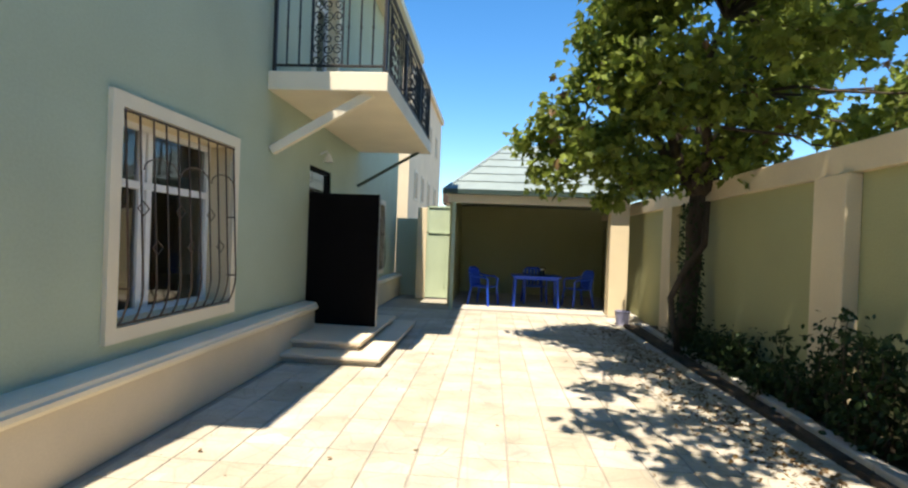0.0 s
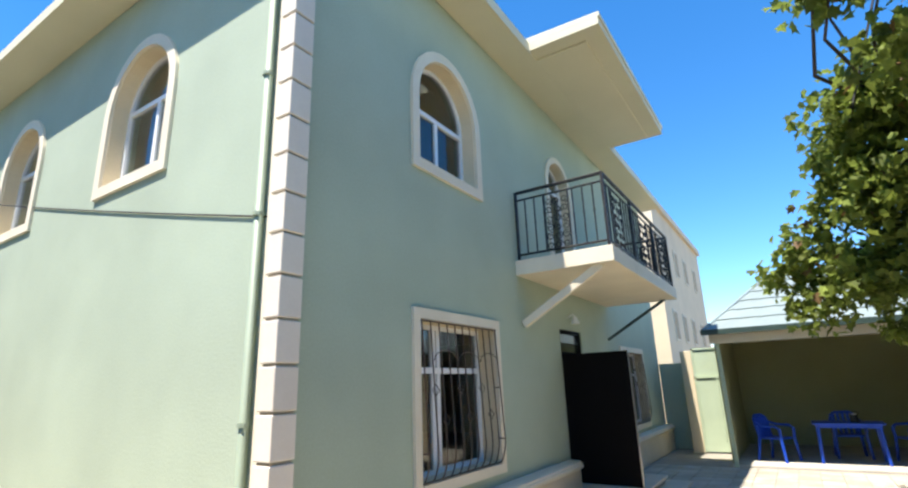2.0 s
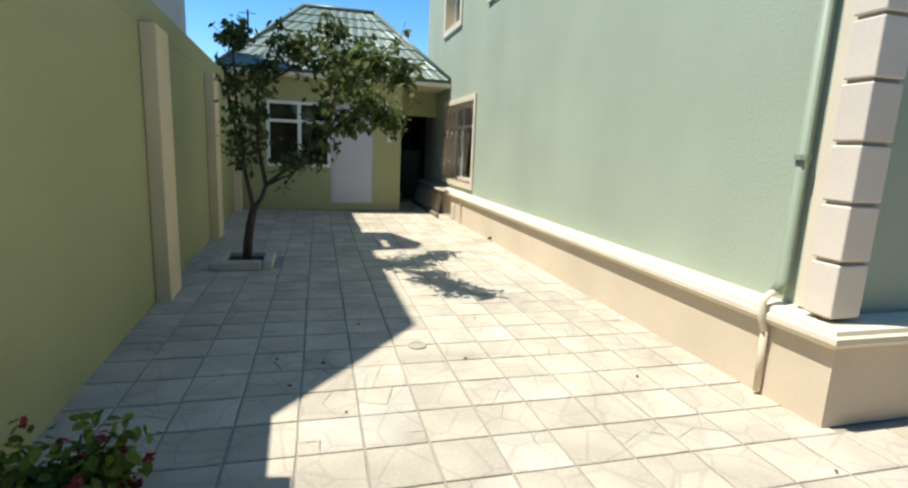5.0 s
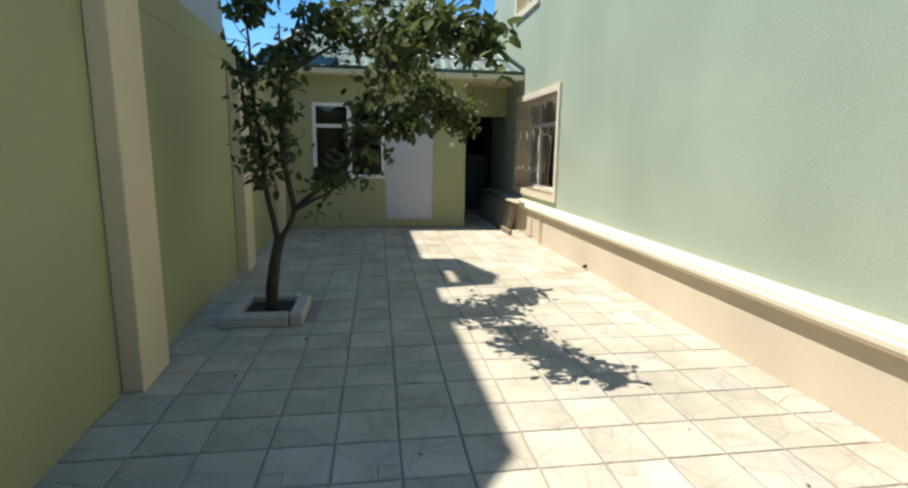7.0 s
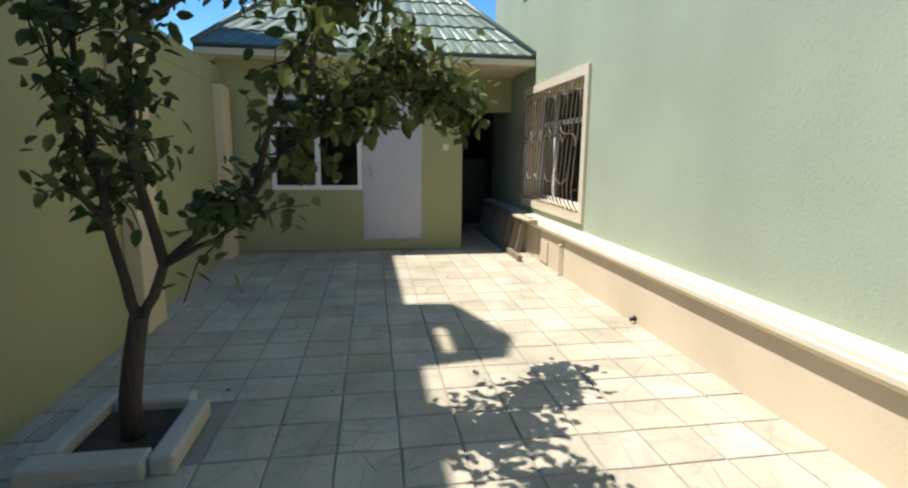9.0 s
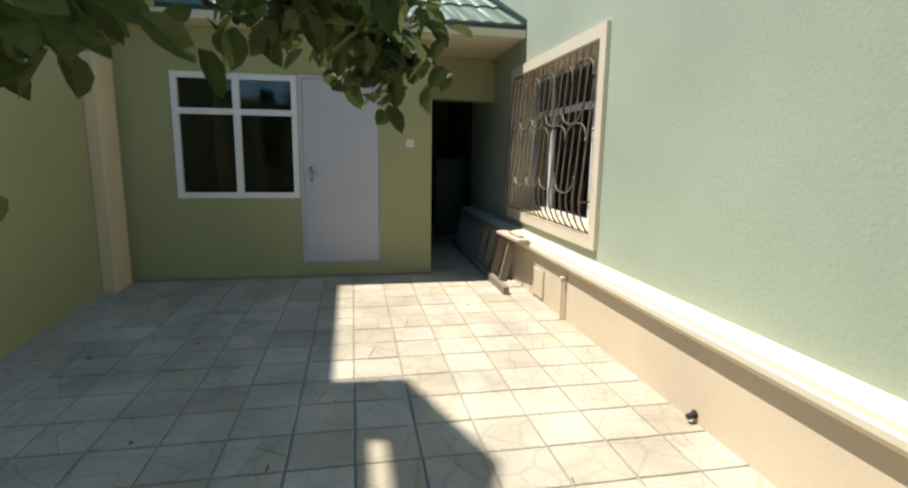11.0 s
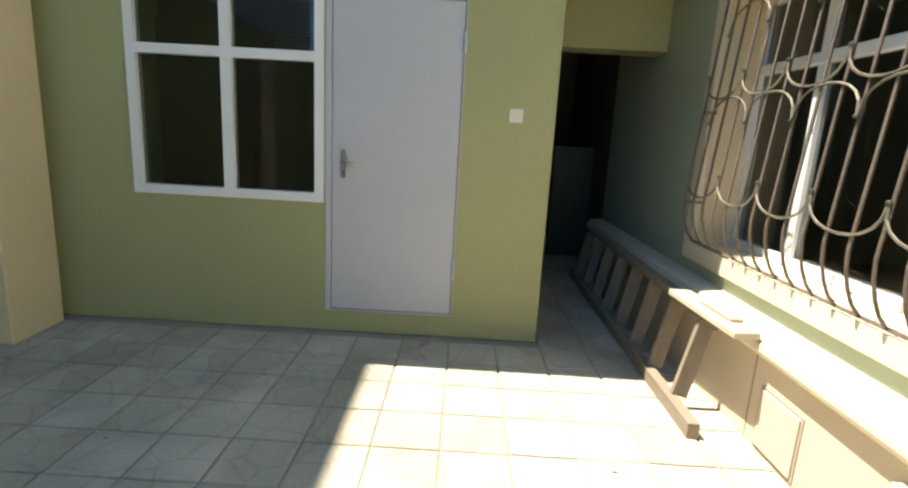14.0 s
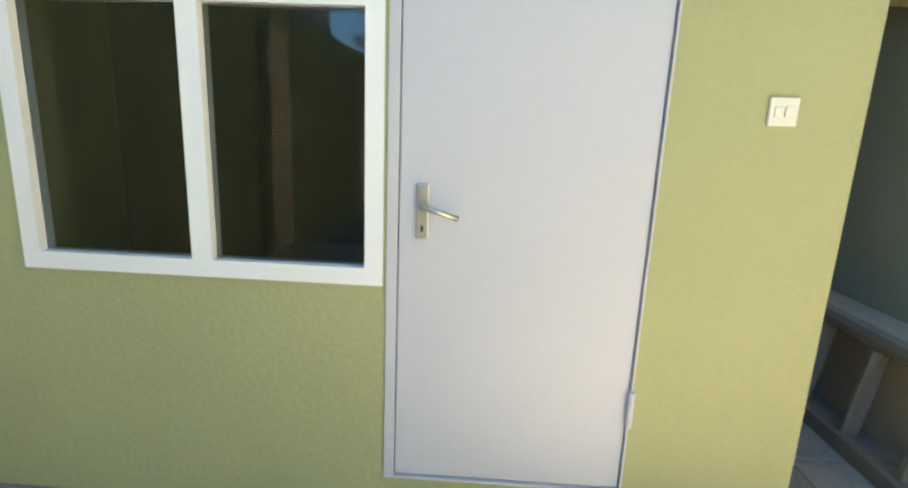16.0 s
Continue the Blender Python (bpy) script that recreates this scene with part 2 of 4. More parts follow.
def rect(x0, x1, z0, z1):
    return [(x0, z0), (x1, z0), (x1, z1), (x0, z1)]


def arch(x0, x1, z0, z1, n=14):
    """A rectangle with an elliptic head; its top is z1."""
    c, r = (x0 + x1) / 2, (x1 - x0) / 2
    rise = r * 1.05
    s = z1 - rise
    return [(x0, z0), (x1, z0)] + [(c + r * math.cos(math.pi * i / n), s + rise * math.sin(math.pi * i / n)) for i in range(n + 1)]


def sweep(profile, x0, x1, m0=0, m1=0):
    """A moulding along local x: profile points (out, z); m0, m1: how much its ends are mitred."""
    bm = bmesh.new()
    a = [bm.verts.new((x0 - m0 * o, -o, z)) for o, z in profile]
    b = [bm.verts.new((x1 + m1 * o, -o, z)) for o, z in profile]
    k = len(profile)
    for i in range(k):
        bm.faces.new((a[i], a[(i + 1) % k], b[(i + 1) % k], b[i]))
    bm.faces.new(a[::-1])
    bm.faces.new(b)
    bmesh.ops.recalc_face_normals(bm, faces=list(bm.faces))
    return bm


def structure(name, bm, material, m, label, category="wall"):
    ob = part(name, bm, material)
    ob.matrix_basis = m
    return tagged(ob, label, category, kind="structure")


# ---- ground ----
gbm = bmesh.new()
bmesh.ops.create_grid(gbm, x_segments=2, y_segments=2, size=600)
structure("ground", gbm, DIRT, pose(0, 0, -0.12), "bare pale ground reaching the horizon", "ground")
floor = structure("pavement", boxes((-16.6, 2.78, -2.6, 16.0, -0.11, -0.008)), JOINT, pose(0, 0, 0), "courtyard paved with cast concrete slabs", "pavement")

FRONT = pose(-2.81, 0, 0, 0, 0, 90)
SIDE = pose(0, 1.87, 0)
HX0, HY1, HTOP = -14.05, 13.55, 6.2
W1 = (3.455, 4.935, 0.785, 2.258)
W5 = (10.28, 11.85, 0.74, 2.2)
DOOR = (7.04, 7.98, 0.222, 2.42)
UPW = (3.50, 4.68, 3.94, 5.33)
BDOOR = (7.05, 8.0, 3.23, 5.3)
W2 = (-11.80, -9.685, 0.76, 2.25)
SUP = [(-5.92, -4.70, 3.83, 5.35), (-9.07, -7.87, 3.83, 5.35), (-12.12, -10.92, 3.83, 5.35)]

wall_front = structure("wall_front", slab(rect(1.87, HY1, 0, HTOP), [rect(*W1), rect(*W5), rect(*DOOR), arch(*UPW), arch(*BDOOR)], 0, 0.3), SAGE, FRONT,
                       "sage green rendered house facade in shade")
wall_side = structure("wall_side", slab(rect(HX0, -3.11, 0, HTOP), [rect(*W2)] + [arch(*s) for s in SUP], 0, 0.3), SAGE, SIDE,
                      "sunlit sage green rendered side wall of the house")
structure("wall_back", boxes((HX0, -3.11, HY1 - 0.3, HY1, 0, HTOP)), SAGE, pose(0, 0, 0), "plain rear wall of the house")
structure("wall_far", boxes((HX0, HX0 + 0.3, 2.17, HY1 - 0.3, 0, HTOP)), SAGE, pose(0, 0, 0), "plain end wall of the house")
structure("floor_upper", boxes((HX0 + 0.3, -3.11, 2.17, HY1 - 0.3, 2.85, 3.1)), ROOM, pose(0, 0, 0), "dim storey floor inside the house", "floor")
structure("floor_inside", boxes((HX0 + 0.3, -3.11, 2.17, HY1 - 0.3, 0.02, 0.3)), ROOM, pose(0, 0, 0), "dim ground floor inside the house", "floor")

# roof of the house, with a boxed eave and the projecting roof over the balcony
rb = bmesh.new()
E0 = 0.5
rv = [rb.verts.new(p) for p in ((HX0 - E0, 1.87 - E0, 6.368), (-2.81 + E0, 1.87 - E0, 6.368), (-2.81 + E0, HY1 + E0, 6.368), (HX0 - E0, HY1 + E0, 6.368),
                                (-8.2, 7.2,  8.4), (-8.2, 8.4,  8.4))]
for f in ((0, 1, 4), (1, 2, 5, 4), (2, 3, 5), (3, 0, 4, 5), (3, 2, 1, 0)):
    rb.faces.new([rv[i] for i in f])
structure("roof", rb, ROOFPALE, pose(0, 0, 0), "hipped green metal roof of the house", "roof")
eave = structure("eave", slab([(HX0 - E0, 1.87 - E0), (-2.81 + E0, 1.87 - E0), (-2.81 + E0, HY1 + E0), (HX0 - E0, HY1 + E0)], [], 0, 0.16), SOFFIT,
                 Matrix(((1, 0, 0, 0), (0, 0, 1, 0), (0, 1, 0, 6.205), (0, 0, 0, 1))), "boxed cream eave with fascia boards", "eave")
cb = boxes((-2.308, -1.56, 5.80, 9.35, 6.207, 6.35), (-1.559, -1.30, 5.55, 9.47, 6.235, 6.35), (-2.308, -1.559, 5.55, 5.799, 6.235, 6.35), (-2.308, -1.559, 9.351, 9.47, 6.235, 6.35))
structure("canopy", cb, SOFFIT, pose(0, 0, 0), "cream panelled roof projecting over the balcony", "canopy")
cr = bmesh.new()
cv = [cr.verts.new(p) for p in ((-2.34, 5.55, 6.352), (-1.28, 5.55, 6.352), (-1.28, 9.5, 6.352), (-2.34, 9.5, 6.352), (-2.34, 5.55, 6.45), (-1.28, 5.55, 6.42), (-1.28, 9.5, 6.42), (-2.34, 9.5, 6.45),
                                (-4.2, 7.0, 7.1), (-4.2, 8.7, 7.1))]
for f in ((3, 2, 1, 0), (0, 1, 5, 4), (1, 2, 6, 5), (2, 3, 7, 6), (4, 5, 8), (5, 6, 9, 8), (6, 7, 9)):
    cr.faces.new([cv[i] for i in f])
part("canopy_roof", cr, SOFFIT, eave, "pale metal flashing of the projecting roof").matrix_parent_inverse = eave.matrix_basis.inverted()

# plinth, ledge and quoins
LEDGE = [(0.0, 0.447), (0.16, 0.447), (0.182, 0.458), (0.2, 0.482), (0.2, 0.512), (0.184, 0.524), (0.178, 0.548), (0.15, 0.56), (0.0, 0.57)]
# the plinth stands further out on the front than on the side: depth, ledge scale, mitres
for nm, m, a, b, d, k, m0, m1 in (("plinth_front", FRONT, 1.87, 7.0, 0.155, 1.0, 0.62, 0), ("plinth_front_far", FRONT, 8.75, HY1, 0.155, 1.0, 0, 0),
                                  ("plinth_side", SIDE, HX0, -2.81, 0.096, 0.78, 0, 1.61)):
    body = structure(nm, sweep([(0, 0), (d, 0), (d, 0.445), (0, 0.445)], a, b, m0, m1), STONE, m, "cream limestone plinth of the house", "plinth")
    part("ledge", sweep([(o * k, z) for o, z in LEDGE], a, b, m0 and 0.78, m1 and 1 / 0.78), TRIM, body, "moulded cream ledge")
for x in (-9.9, -10.8):
    part("panel_joint", boxes((x, x + 0.012, -0.0985, -0.094, 0.0, 0.443)), GROOVE, bpy.data.objects["plinth_side"])
qz = 0.585
quoins = thing("quoin_column", pose(-2.81, 1.87, 0), "column of pale cream corner stones with dark joints", "quoin", kind="structure")
part("backing", boxes((-0.04, 0.09, -0.09, 0.075, 0.582, 6.202)), GROOVE, quoins)
part("side_strip", boxes((-0.17, -0.0405, -0.035, 0.02, 0.582, 6.202)), TRIM, quoins, "pale strip beside the corner stones")
qb = boxes((-0.055, 0.108, -0.108, 0.092, 0.006, 0.288), bevel=0.008)
qmesh = mesh_of(qb, "quoin_stone", QUOIN)
while qz < 6.15:
    q = new("quoin_stone", qmesh)
    q.parent = quoins
    q.location = (0, 0, qz)
    if qz + 0.3 > 6.2:
        q.scale.z = (6.195 - qz) / 0.3
    qz += 0.3035


# ---- windows ----
def window(name, m, o, label, bars_x=(), transom=None, arched=False, trim=0.1, depth=0.14, sash=0.06):
    """o: the opening in the wall; mullions at bars_x (0 to 1), a transom at a height; a raised surround."""
    x0, x1, z0, z1 = o
    w = thing(name, m, label, "window", kind="structure")
    sh = arch if arched else rect
    part("surround", slab(sh(x0 - trim, x1 + trim, z0 - trim, z1 + trim), [sh(x0, x1, z0, z1)], -0.035, 0.004), TRIM, w, "raised cream surround")
    reveal = slab(sh(x0, x1, z0, z1), [sh(x0 + 0.012, x1 - 0.012, z0 + 0.012, z1 - 0.012)], 0.0, depth + 0.05)
    part("reveal", reveal, CREAM, w)
    part("window_frame", slab(sh(x0 + 0.013, x1 - 0.013, z0 + 0.013, z1 - 0.013), [sh(x0 + sash, x1 - sash, z0 + sash, z1 - sash)], depth, depth + 0.06), PVC, w, "white plastic frame")
    for k in bars_x:
        c = x0 + (x1 - x0) * k
        part("mullion", boxes((c - 0.03, c + 0.03, depth + 0.003, depth + 0.055, z0 + sash, (transom or z1) if arched else z1 - sash), bevel=0.006), PVC, w)
    if transom:
        part("transom", boxes((x0 + sash, x1 - sash, depth - 0.002, depth + 0.058, transom - 0.03, transom + 0.03), bevel=0.006), PVC, w)
    cuts = [x0 + sash] + [x0 + (x1 - x0) * k for k in bars_x] + [x1 - sash]
    rows = [(z0 + sash, transom or z1 - sash)] + ([(transom, z1 - sash)] if transom and not arched else [])
    for a, b in zip(cuts, cuts[1:]):
        for za, zb in rows:
            g = part("pane", boxes((a + 0.002, b - 0.002, depth + 0.028, depth + 0.034, za + 0.002, zb - 0.002)), GLASS, w)
            g.visible_shadow = False
    if arched and transom:
        pts = [(x, max(z, transom)) for x, z in arch(x0 + sash, x1 - sash, z0 + sash, z1 - sash)]
        g = part("fanlight_pane", slab([(x0 + sash, transom)] + pts[1:], [], depth + 0.028, depth + 0.034), GLASS, w)
        g.visible_shadow = False
    return w


window("window_1", FRONT, W1, "white framed ground floor window with cream surround", (0.36, 0.42), W1[2] + 1.0, depth=0.2)
window("window_2", SIDE, W2, "white framed side window with cream surround behind bars", (0.284, 0.757), W2[2] + 1.07, depth=0.2)
window("window_3", FRONT, W5, "white framed window beyond the entrance", (0.5,), W5[2] + 1.0)
window("window_4", FRONT, UPW, "arched upper window with deep cream reveal", (0.5,), UPW[2] + 0.72, arched=True, trim=0.12, depth=0.16)
window("window_5", FRONT, BDOOR, "arched balcony doorway with cream surround", (), BDOOR[2] + 1.6, arched=True, trim=0.1)
for i, s in enumerate(SUP):
    window("window_%d" % (6 + i), SIDE, s, "arched upper side window with deep cream reveal", (0.55,), s[2] + 0.95, arched=True, trim=0.12, depth=0.16)


# ---- boundary walls ----
def boundary(name, m, length, height, pil, material, label, pw=0.42, proud=0.14, lip=0.07, cap=None):
    """A rendered yard wall from local x 0 to length, its face at y 0, with piers and a coping band."""
    w = structure(name, boxes((0, length, 0, 0.22, -0.02, height - 0.26)), material, m, label)
    part("coping", boxes((0, length, -lip, 0.22 + lip / 2, height - 0.26, height), bevel=0.012), cap or CREAM, w, "plain rendered coping" if cap else "cream coping band")
    for c in pil:
        part("pier", boxes((c - pw / 2, c + pw / 2, -proud, -0.001, 0.0, height - 0.262), bevel=0.01), CREAM, w, "cream painted pier")
    return w


LWY = -1.815
left_wall = boundary("wall_left", pose(2.9, LWY, 0, 0, 0, 182.25), 19.3, 2.50, (8.51, 11.5, 5.4, 2.2, 14.42), OLIVE, "tall olive green yard wall with cream piers", proud=0.12, lip=0.002, cap=OLIVE)
# unseen upstand, added so the wall's shadow steps out on the paving
part("raised_top", boxes((0, 5.83, 0.002, 0.2, 2.502, 2.75), bevel=0.01), OLIVE, left_wall)
right_wall = boundary("wall_right", pose(2.78, 15.5, 0, 0, 0, -90), 17.95, 2.42, (2.0, 6.3, 10.5, 14.7), OLIVE, "olive green yard wall with cream coping and piers", pw=0.44)


# ---- outbuilding ----
OX = -11.84
OUT = pose(OX, 0, 0, 0, 0, 90)
V = (-1.80, -0.558, 0.882, 2.178)
D = (-0.545, 0.314, 0.15, 2.188)
out_wall = structure("wall_outbuilding", slab(rect(-2.45, 0.9, 0, 2.62), [rect(*V), rect(*D)], 0, 0.22), OLIVE, OUT, "olive green front wall of the outbuilding")
# these walls carry the passage's shade in their near-black colour
structure("wall_passage", boxes((-16.2, OX - 0.221, 0.70, 0.9, 0, 2.62)), SHADEWALL, pose(0, 0, 0), "narrow passage wall, painted near black for its shade")
structure("wall_outbuilding_back", boxes((-16.4, -16.2, -2.45, 2.1, 0, 2.62)), SHADEWALL, pose(0, 0, 0), "rear wall closing outbuilding and passage, coloured dark as shade")
# unseen wall, added to stop sun leaking into the outbuilding
structure("wall_outbuilding_side", boxes((-16.4, OX - 0.221, -2.75, -2.451, 0, 2.62)), SHADEWALL, pose(0, 0, 0), "unseen outbuilding side wall, added to keep sunlight out")
structure("wall_passage_side", boxes((-16.2, HX0 - 0.002, 1.87, 2.1, 0, 2.62)), SHADEWALL, pose(0, 0, 0), "passage wall beyond the house, shade put into its colour")
structure("ceiling", boxes((-16.4, -11.5, -2.62, 1.86, 2.622, 2.70)), SOFFIT, pose(0, 0, 0), "cream boarded ceiling over passage and outbuilding", "ceiling")
structure("beam", boxes((-13.0, -12.75, 0.901, 1.868, 2.08, 2.62)), OLIVE, pose(0, 0, 0), "olive green lintel across the passage", "beam")
# panel coloured darker than its own green to stand for the passage shade
part("passage_panel", boxes((-14.70, -14.66, 1.40, 1.865, 0.0, 1.31), bevel=0.008), GUTTER_OR_SHADE, None)
tagged(bpy.data.objects["passage_panel"], "green sheet panel in the passage, darkened to stand for shade", "panel", kind="structure")

vw = thing("window_9", OUT, "white four pane window of the outbuilding", "window", kind="structure")
vx0, vx1, vz0, vz1 = V
VM, VT = -1.172, vz0 + 0.905
part("window_frame", slab(rect(vx0, vx1, vz0, vz1), [rect(vx0 + 0.06, VM - 0.035, vz0 + 0.06, VT - 0.03), rect(VM + 0.035, vx1 - 0.06, vz0 + 0.06, VT - 0.03),
                                                      rect(vx0 + 0.06, VM - 0.035, VT + 0.03, vz1 - 0.06), rect(VM + 0.035, vx1 - 0.06, VT + 0.03, vz1 - 0.06)], -0.012, 0.06), PVC, vw, "white plastic frame")
for a, b in ((vx0 + 0.062, VM - 0.037), (VM + 0.037, vx1 - 0.062)):
    for c, d in ((vz0 + 0.062, VT - 0.032), (VT + 0.032, vz1 - 0.062)):
        part("pane", boxes((a, b, 0.02, 0.026, c, d)), GLASS, vw).visible_shadow = False
dr = thing("door_1", OUT, "closed light grey steel door of the outbuilding", "door", kind="structure")
part("door_frame", slab(rect(D[0], D[1], D[2], D[3]), [rect(D[0] + 0.035, D[1] - 0.006, D[2] + 0.008, D[3] - 0.03)], -0.008, 0.08), GREYDOOR, dr)
part("door_leaf", boxes((D[0] + 0.038, D[1] - 0.010, 0.004, 0.05, D[2] + 0.012, D[3] - 0.033), bevel=0.004), GREYDOOR, dr)
hd = part("door_handle", boxes((D[0] + 0.095, D[0] + 0.135, -0.006, 0.003, 1.05, 1.23), bevel=0.003), CHROME, dr, "worn chrome lever handle")
part("lever", tubes([[(D[0] + 0.115, -0.006, 1.16), (D[0] + 0.115, -0.05, 1.16), (D[0] + 0.15, -0.055, 1.155), (D[0] + 0.235, -0.05, 1.13)]], 0.009, 8), CHROME, hd, smooth=True)
part("keyhole", boxes((D[0] + 0.111, D[0] + 0.119, -0.008, -0.0055, 1.075, 1.095)), BLACKRUBBER, hd)
for z in (0.42, 1.85):
    h = part("hinge", tubes([[(D[1] - 0.004, -0.014, z), (D[1] - 0.004, -0.014, z + 0.13)]], 0.012, 8), GREYDOOR, dr)
sw = thing("switch_plate", OUT, "cream double light switch on the wall", "switch")
part("plate", boxes((0.61, 0.695, -0.012, -0.0005, 1.455, 1.54), bevel=0.003), PLATE, sw)
for k in (0.624, 0.655):
    part("rocker", boxes((k, k + 0.026, -0.017, -0.0125, 1.482, 1.513), bevel=0.002), PLATE, sw)


def tiled_slope(a, b, c, d, wave=0.19, step=0.36, amp=0.022):
    """Pressed metal roof tiles on the slope from the eave a-b up to the ridge d-c: waves across, steps down."""
    a, b, c, d = [Vector(p) for p in (a, b, c, d)]
    nrm = (b - a).cross(d - a).normalized()
    if nrm.z < 0:
        nrm = -nrm
    along = (b - a).normalized()
    up = nrm.cross(along)
    if up.z < 0:
        up = -up
    height = (d - a).dot(up)
    rows = max(1, round(height / step))
    verts, faces = [], []
    for r in range(rows):
        ends = []
        for q, lift in ((r / rows, 0.02), ((r + 1) / rows, 0.0)):
            lo, hi = a.lerp(d, q), b.lerp(c, q)
            ends.append((lo, hi, lift))
        n = max(8, int((ends[0][1] - ends[0][0]).length / wave * 6))
        base = len(verts)
        for lo, hi, lift in ends:
            for i in range(n + 1):
                p = lo.lerp(hi, i / n)
                s = (p - a).dot(along)
                verts.append(p + nrm * (lift + amp * abs(math.sin(math.pi * s / wave)) ** 0.7))
        for i in range(n):
            faces.append((base + i, base + i + 1, base + n + 2 + i, base + n + 1 + i))
        base2 = len(verts)
        for i in range(n + 1):
            verts.append(verts[base + i])
            verts.append(verts[base + i] - nrm * 0.022)
        for i in range(n):
            faces.append((base2 + 2 * i, base2 + 2 * i + 1, base2 + 2 * i + 3, base2 + 2 * i + 2))
    me = bpy.data.meshes.new("slope")
    me.from_pydata([tuple(v) for v in verts], [], faces)
    return me


def slope(name, me, material, parent):
    me.materials.append(material)
    ob = new(name, me)
    ob.parent = parent
    return ob


oroof = thing("outbuilding_roof", pose(0, 0, 0), "hipped green metal tile roof of the outbuilding", "roof", kind="structure")
EX, EZ, RX, RZ = -11.54, 2.74, -13.35, 4.32
A, B_ = (EX, -2.62, EZ), (EX, 1.86, EZ)
C_, D_ = (RX, 0.45, RZ), (RX, -1.1, RZ)
A2, B2 = (-16.5, -2.62, EZ), (-16.5, 1.86, EZ)
C2, D2 = (-14.5, 0.45, RZ), (-14.5, -1.1, RZ)
for q in ((A, B_, C_, D_), (B_, B2, C2, C_), (A, A2, D2, D_)):
    slope("tile_slope", tiled_slope(*q), ROOF, oroof)
part("back_slope", slab([(-2.62, EZ), (1.86, EZ), (0.45, RZ), (-1.1, RZ)], [], 0, 0.05), ROOF, oroof).matrix_basis = pose(-16.5, 0, 0, 0, 0, 90)
for p, q in ((A, D_), (B_, C_), (D_, C_), (C_, C2), (D_, D2)):
    part("ridge_cap", tubes([[Vector(p) + Vector((0, 0, 0.03)), Vector(q) + Vector((0, 0, 0.03))]], 0.05, 8), ROOF, oroof, smooth=True)
part("fascia", boxes((EX - 0.02, EX + 0.012, -2.62, 1.86, EZ - 0.09, EZ + 0.01)), GUTTER_OR_SHADE, oroof, "dark green fascia strip")

# ---- entrance ----
steps = thing("entrance_steps", pose(0, 0, 0), "two low pale stone steps before the entrance", "steps", kind="structure")
part("lower_step", boxes((-2.66, -1.56, 5.93, 8.62, 0.0, 0.06), bevel=0.006), CONCRETE, steps)
part("lower_tread", boxes((-2.70, -1.51, 5.87, 8.68, 0.061, 0.105), bevel=0.01), STONE, steps, "pale stone tread")
part("upper_step", boxes((-2.80, -1.86, 6.24, 8.38, 0.106, 0.165), bevel=0.006), CONCRETE, steps)
part("upper_tread", boxes((-2.806, -1.81, 6.18, 8.44, 0.166, 0.212), bevel=0.01), STONE, steps, "pale stone tread")
ent = thing("door_2", FRONT, "dark entrance door standing wide open outward", "door", kind="structure")
part("door_frame", slab(rect(DOOR[0] + 0.003, DOOR[1] - 0.003, DOOR[2] + 0.004, DOOR[3] - 0.003), [rect(DOOR[0] + 0.05, DOOR[1] - 0.05, DOOR[2] + 0.02, 2.02), rect(DOOR[0] + 0.05, DOOR[1] - 0.05, 2.08, DOOR[3] - 0.05)], 0.02, 0.12), DARKDOOR, ent)
part("fanlight", boxes((DOOR[0] + 0.052, DOOR[1] - 0.052, 0.06, 0.066, 2.082, DOOR[3] - 0.052)), GLASS, ent)
leaf_m = pose(DOOR[0] + 0.03, -0.005, 0, 0, 0, -93)
lf = part("door_leaf", boxes((0, 0.98, -0.03, 0.03, 0.262, 2.03), bevel=0.006), DARKDOOR, ent, "black padded door leaf")
lf.matrix_basis = leaf_m
part("leaf_edge", boxes((0.981, 0.99, -0.022, 0.022, 0.267, 2.025)), CHROME, lf, "bare steel edge of the leaf")
for z0, z1 in ((0.5, 1.05), (1.2, 1.85)):
    part("panel", slab(rect(0.12, 0.86, z0, z1), [rect(0.15, 0.83, z0 + 0.03, z1 - 0.03)], 0.029, 0.042), DARKDOOR, lf)
part("handle_plate", boxes((0.9, 0.94, 0.031, 0.04, 1.0, 1.24), bevel=0.003), CHROME, lf, "worn chrome handle")
part("lever", tubes([[(0.92, 0.04, 1.15), (0.92, 0.085, 1.15), (0.80, 0.085, 1.145)]], 0.01, 8), CHROME, lf, smooth=True)
part("lock_rosette", tubes([[(0.92, 0.03, 1.42), (0.92, 0.045, 1.42)]], 0.022, 10), CHROME, lf)

lampo = thing("wall_lamp", pose(-2.81, 7.45, 2.62), "small white wall lamp over the entrance", "lamp")
part("arm", tubes([[(0, 0, 0), (0.09, 0, 0.05), (0.12, 0, 0.0)]], 0.01, 6), PVC, lampo)
sb = bmesh.new()
bmesh.ops.create_cone(sb, cap_ends=True, segments=14, radius1=0.07, radius2=0.025, depth=0.11)
bmesh.ops.translate(sb, vec=(0.12, 0, -0.05), verts=sb.verts)
part("shade", sb, PVC, lampo, smooth=False)


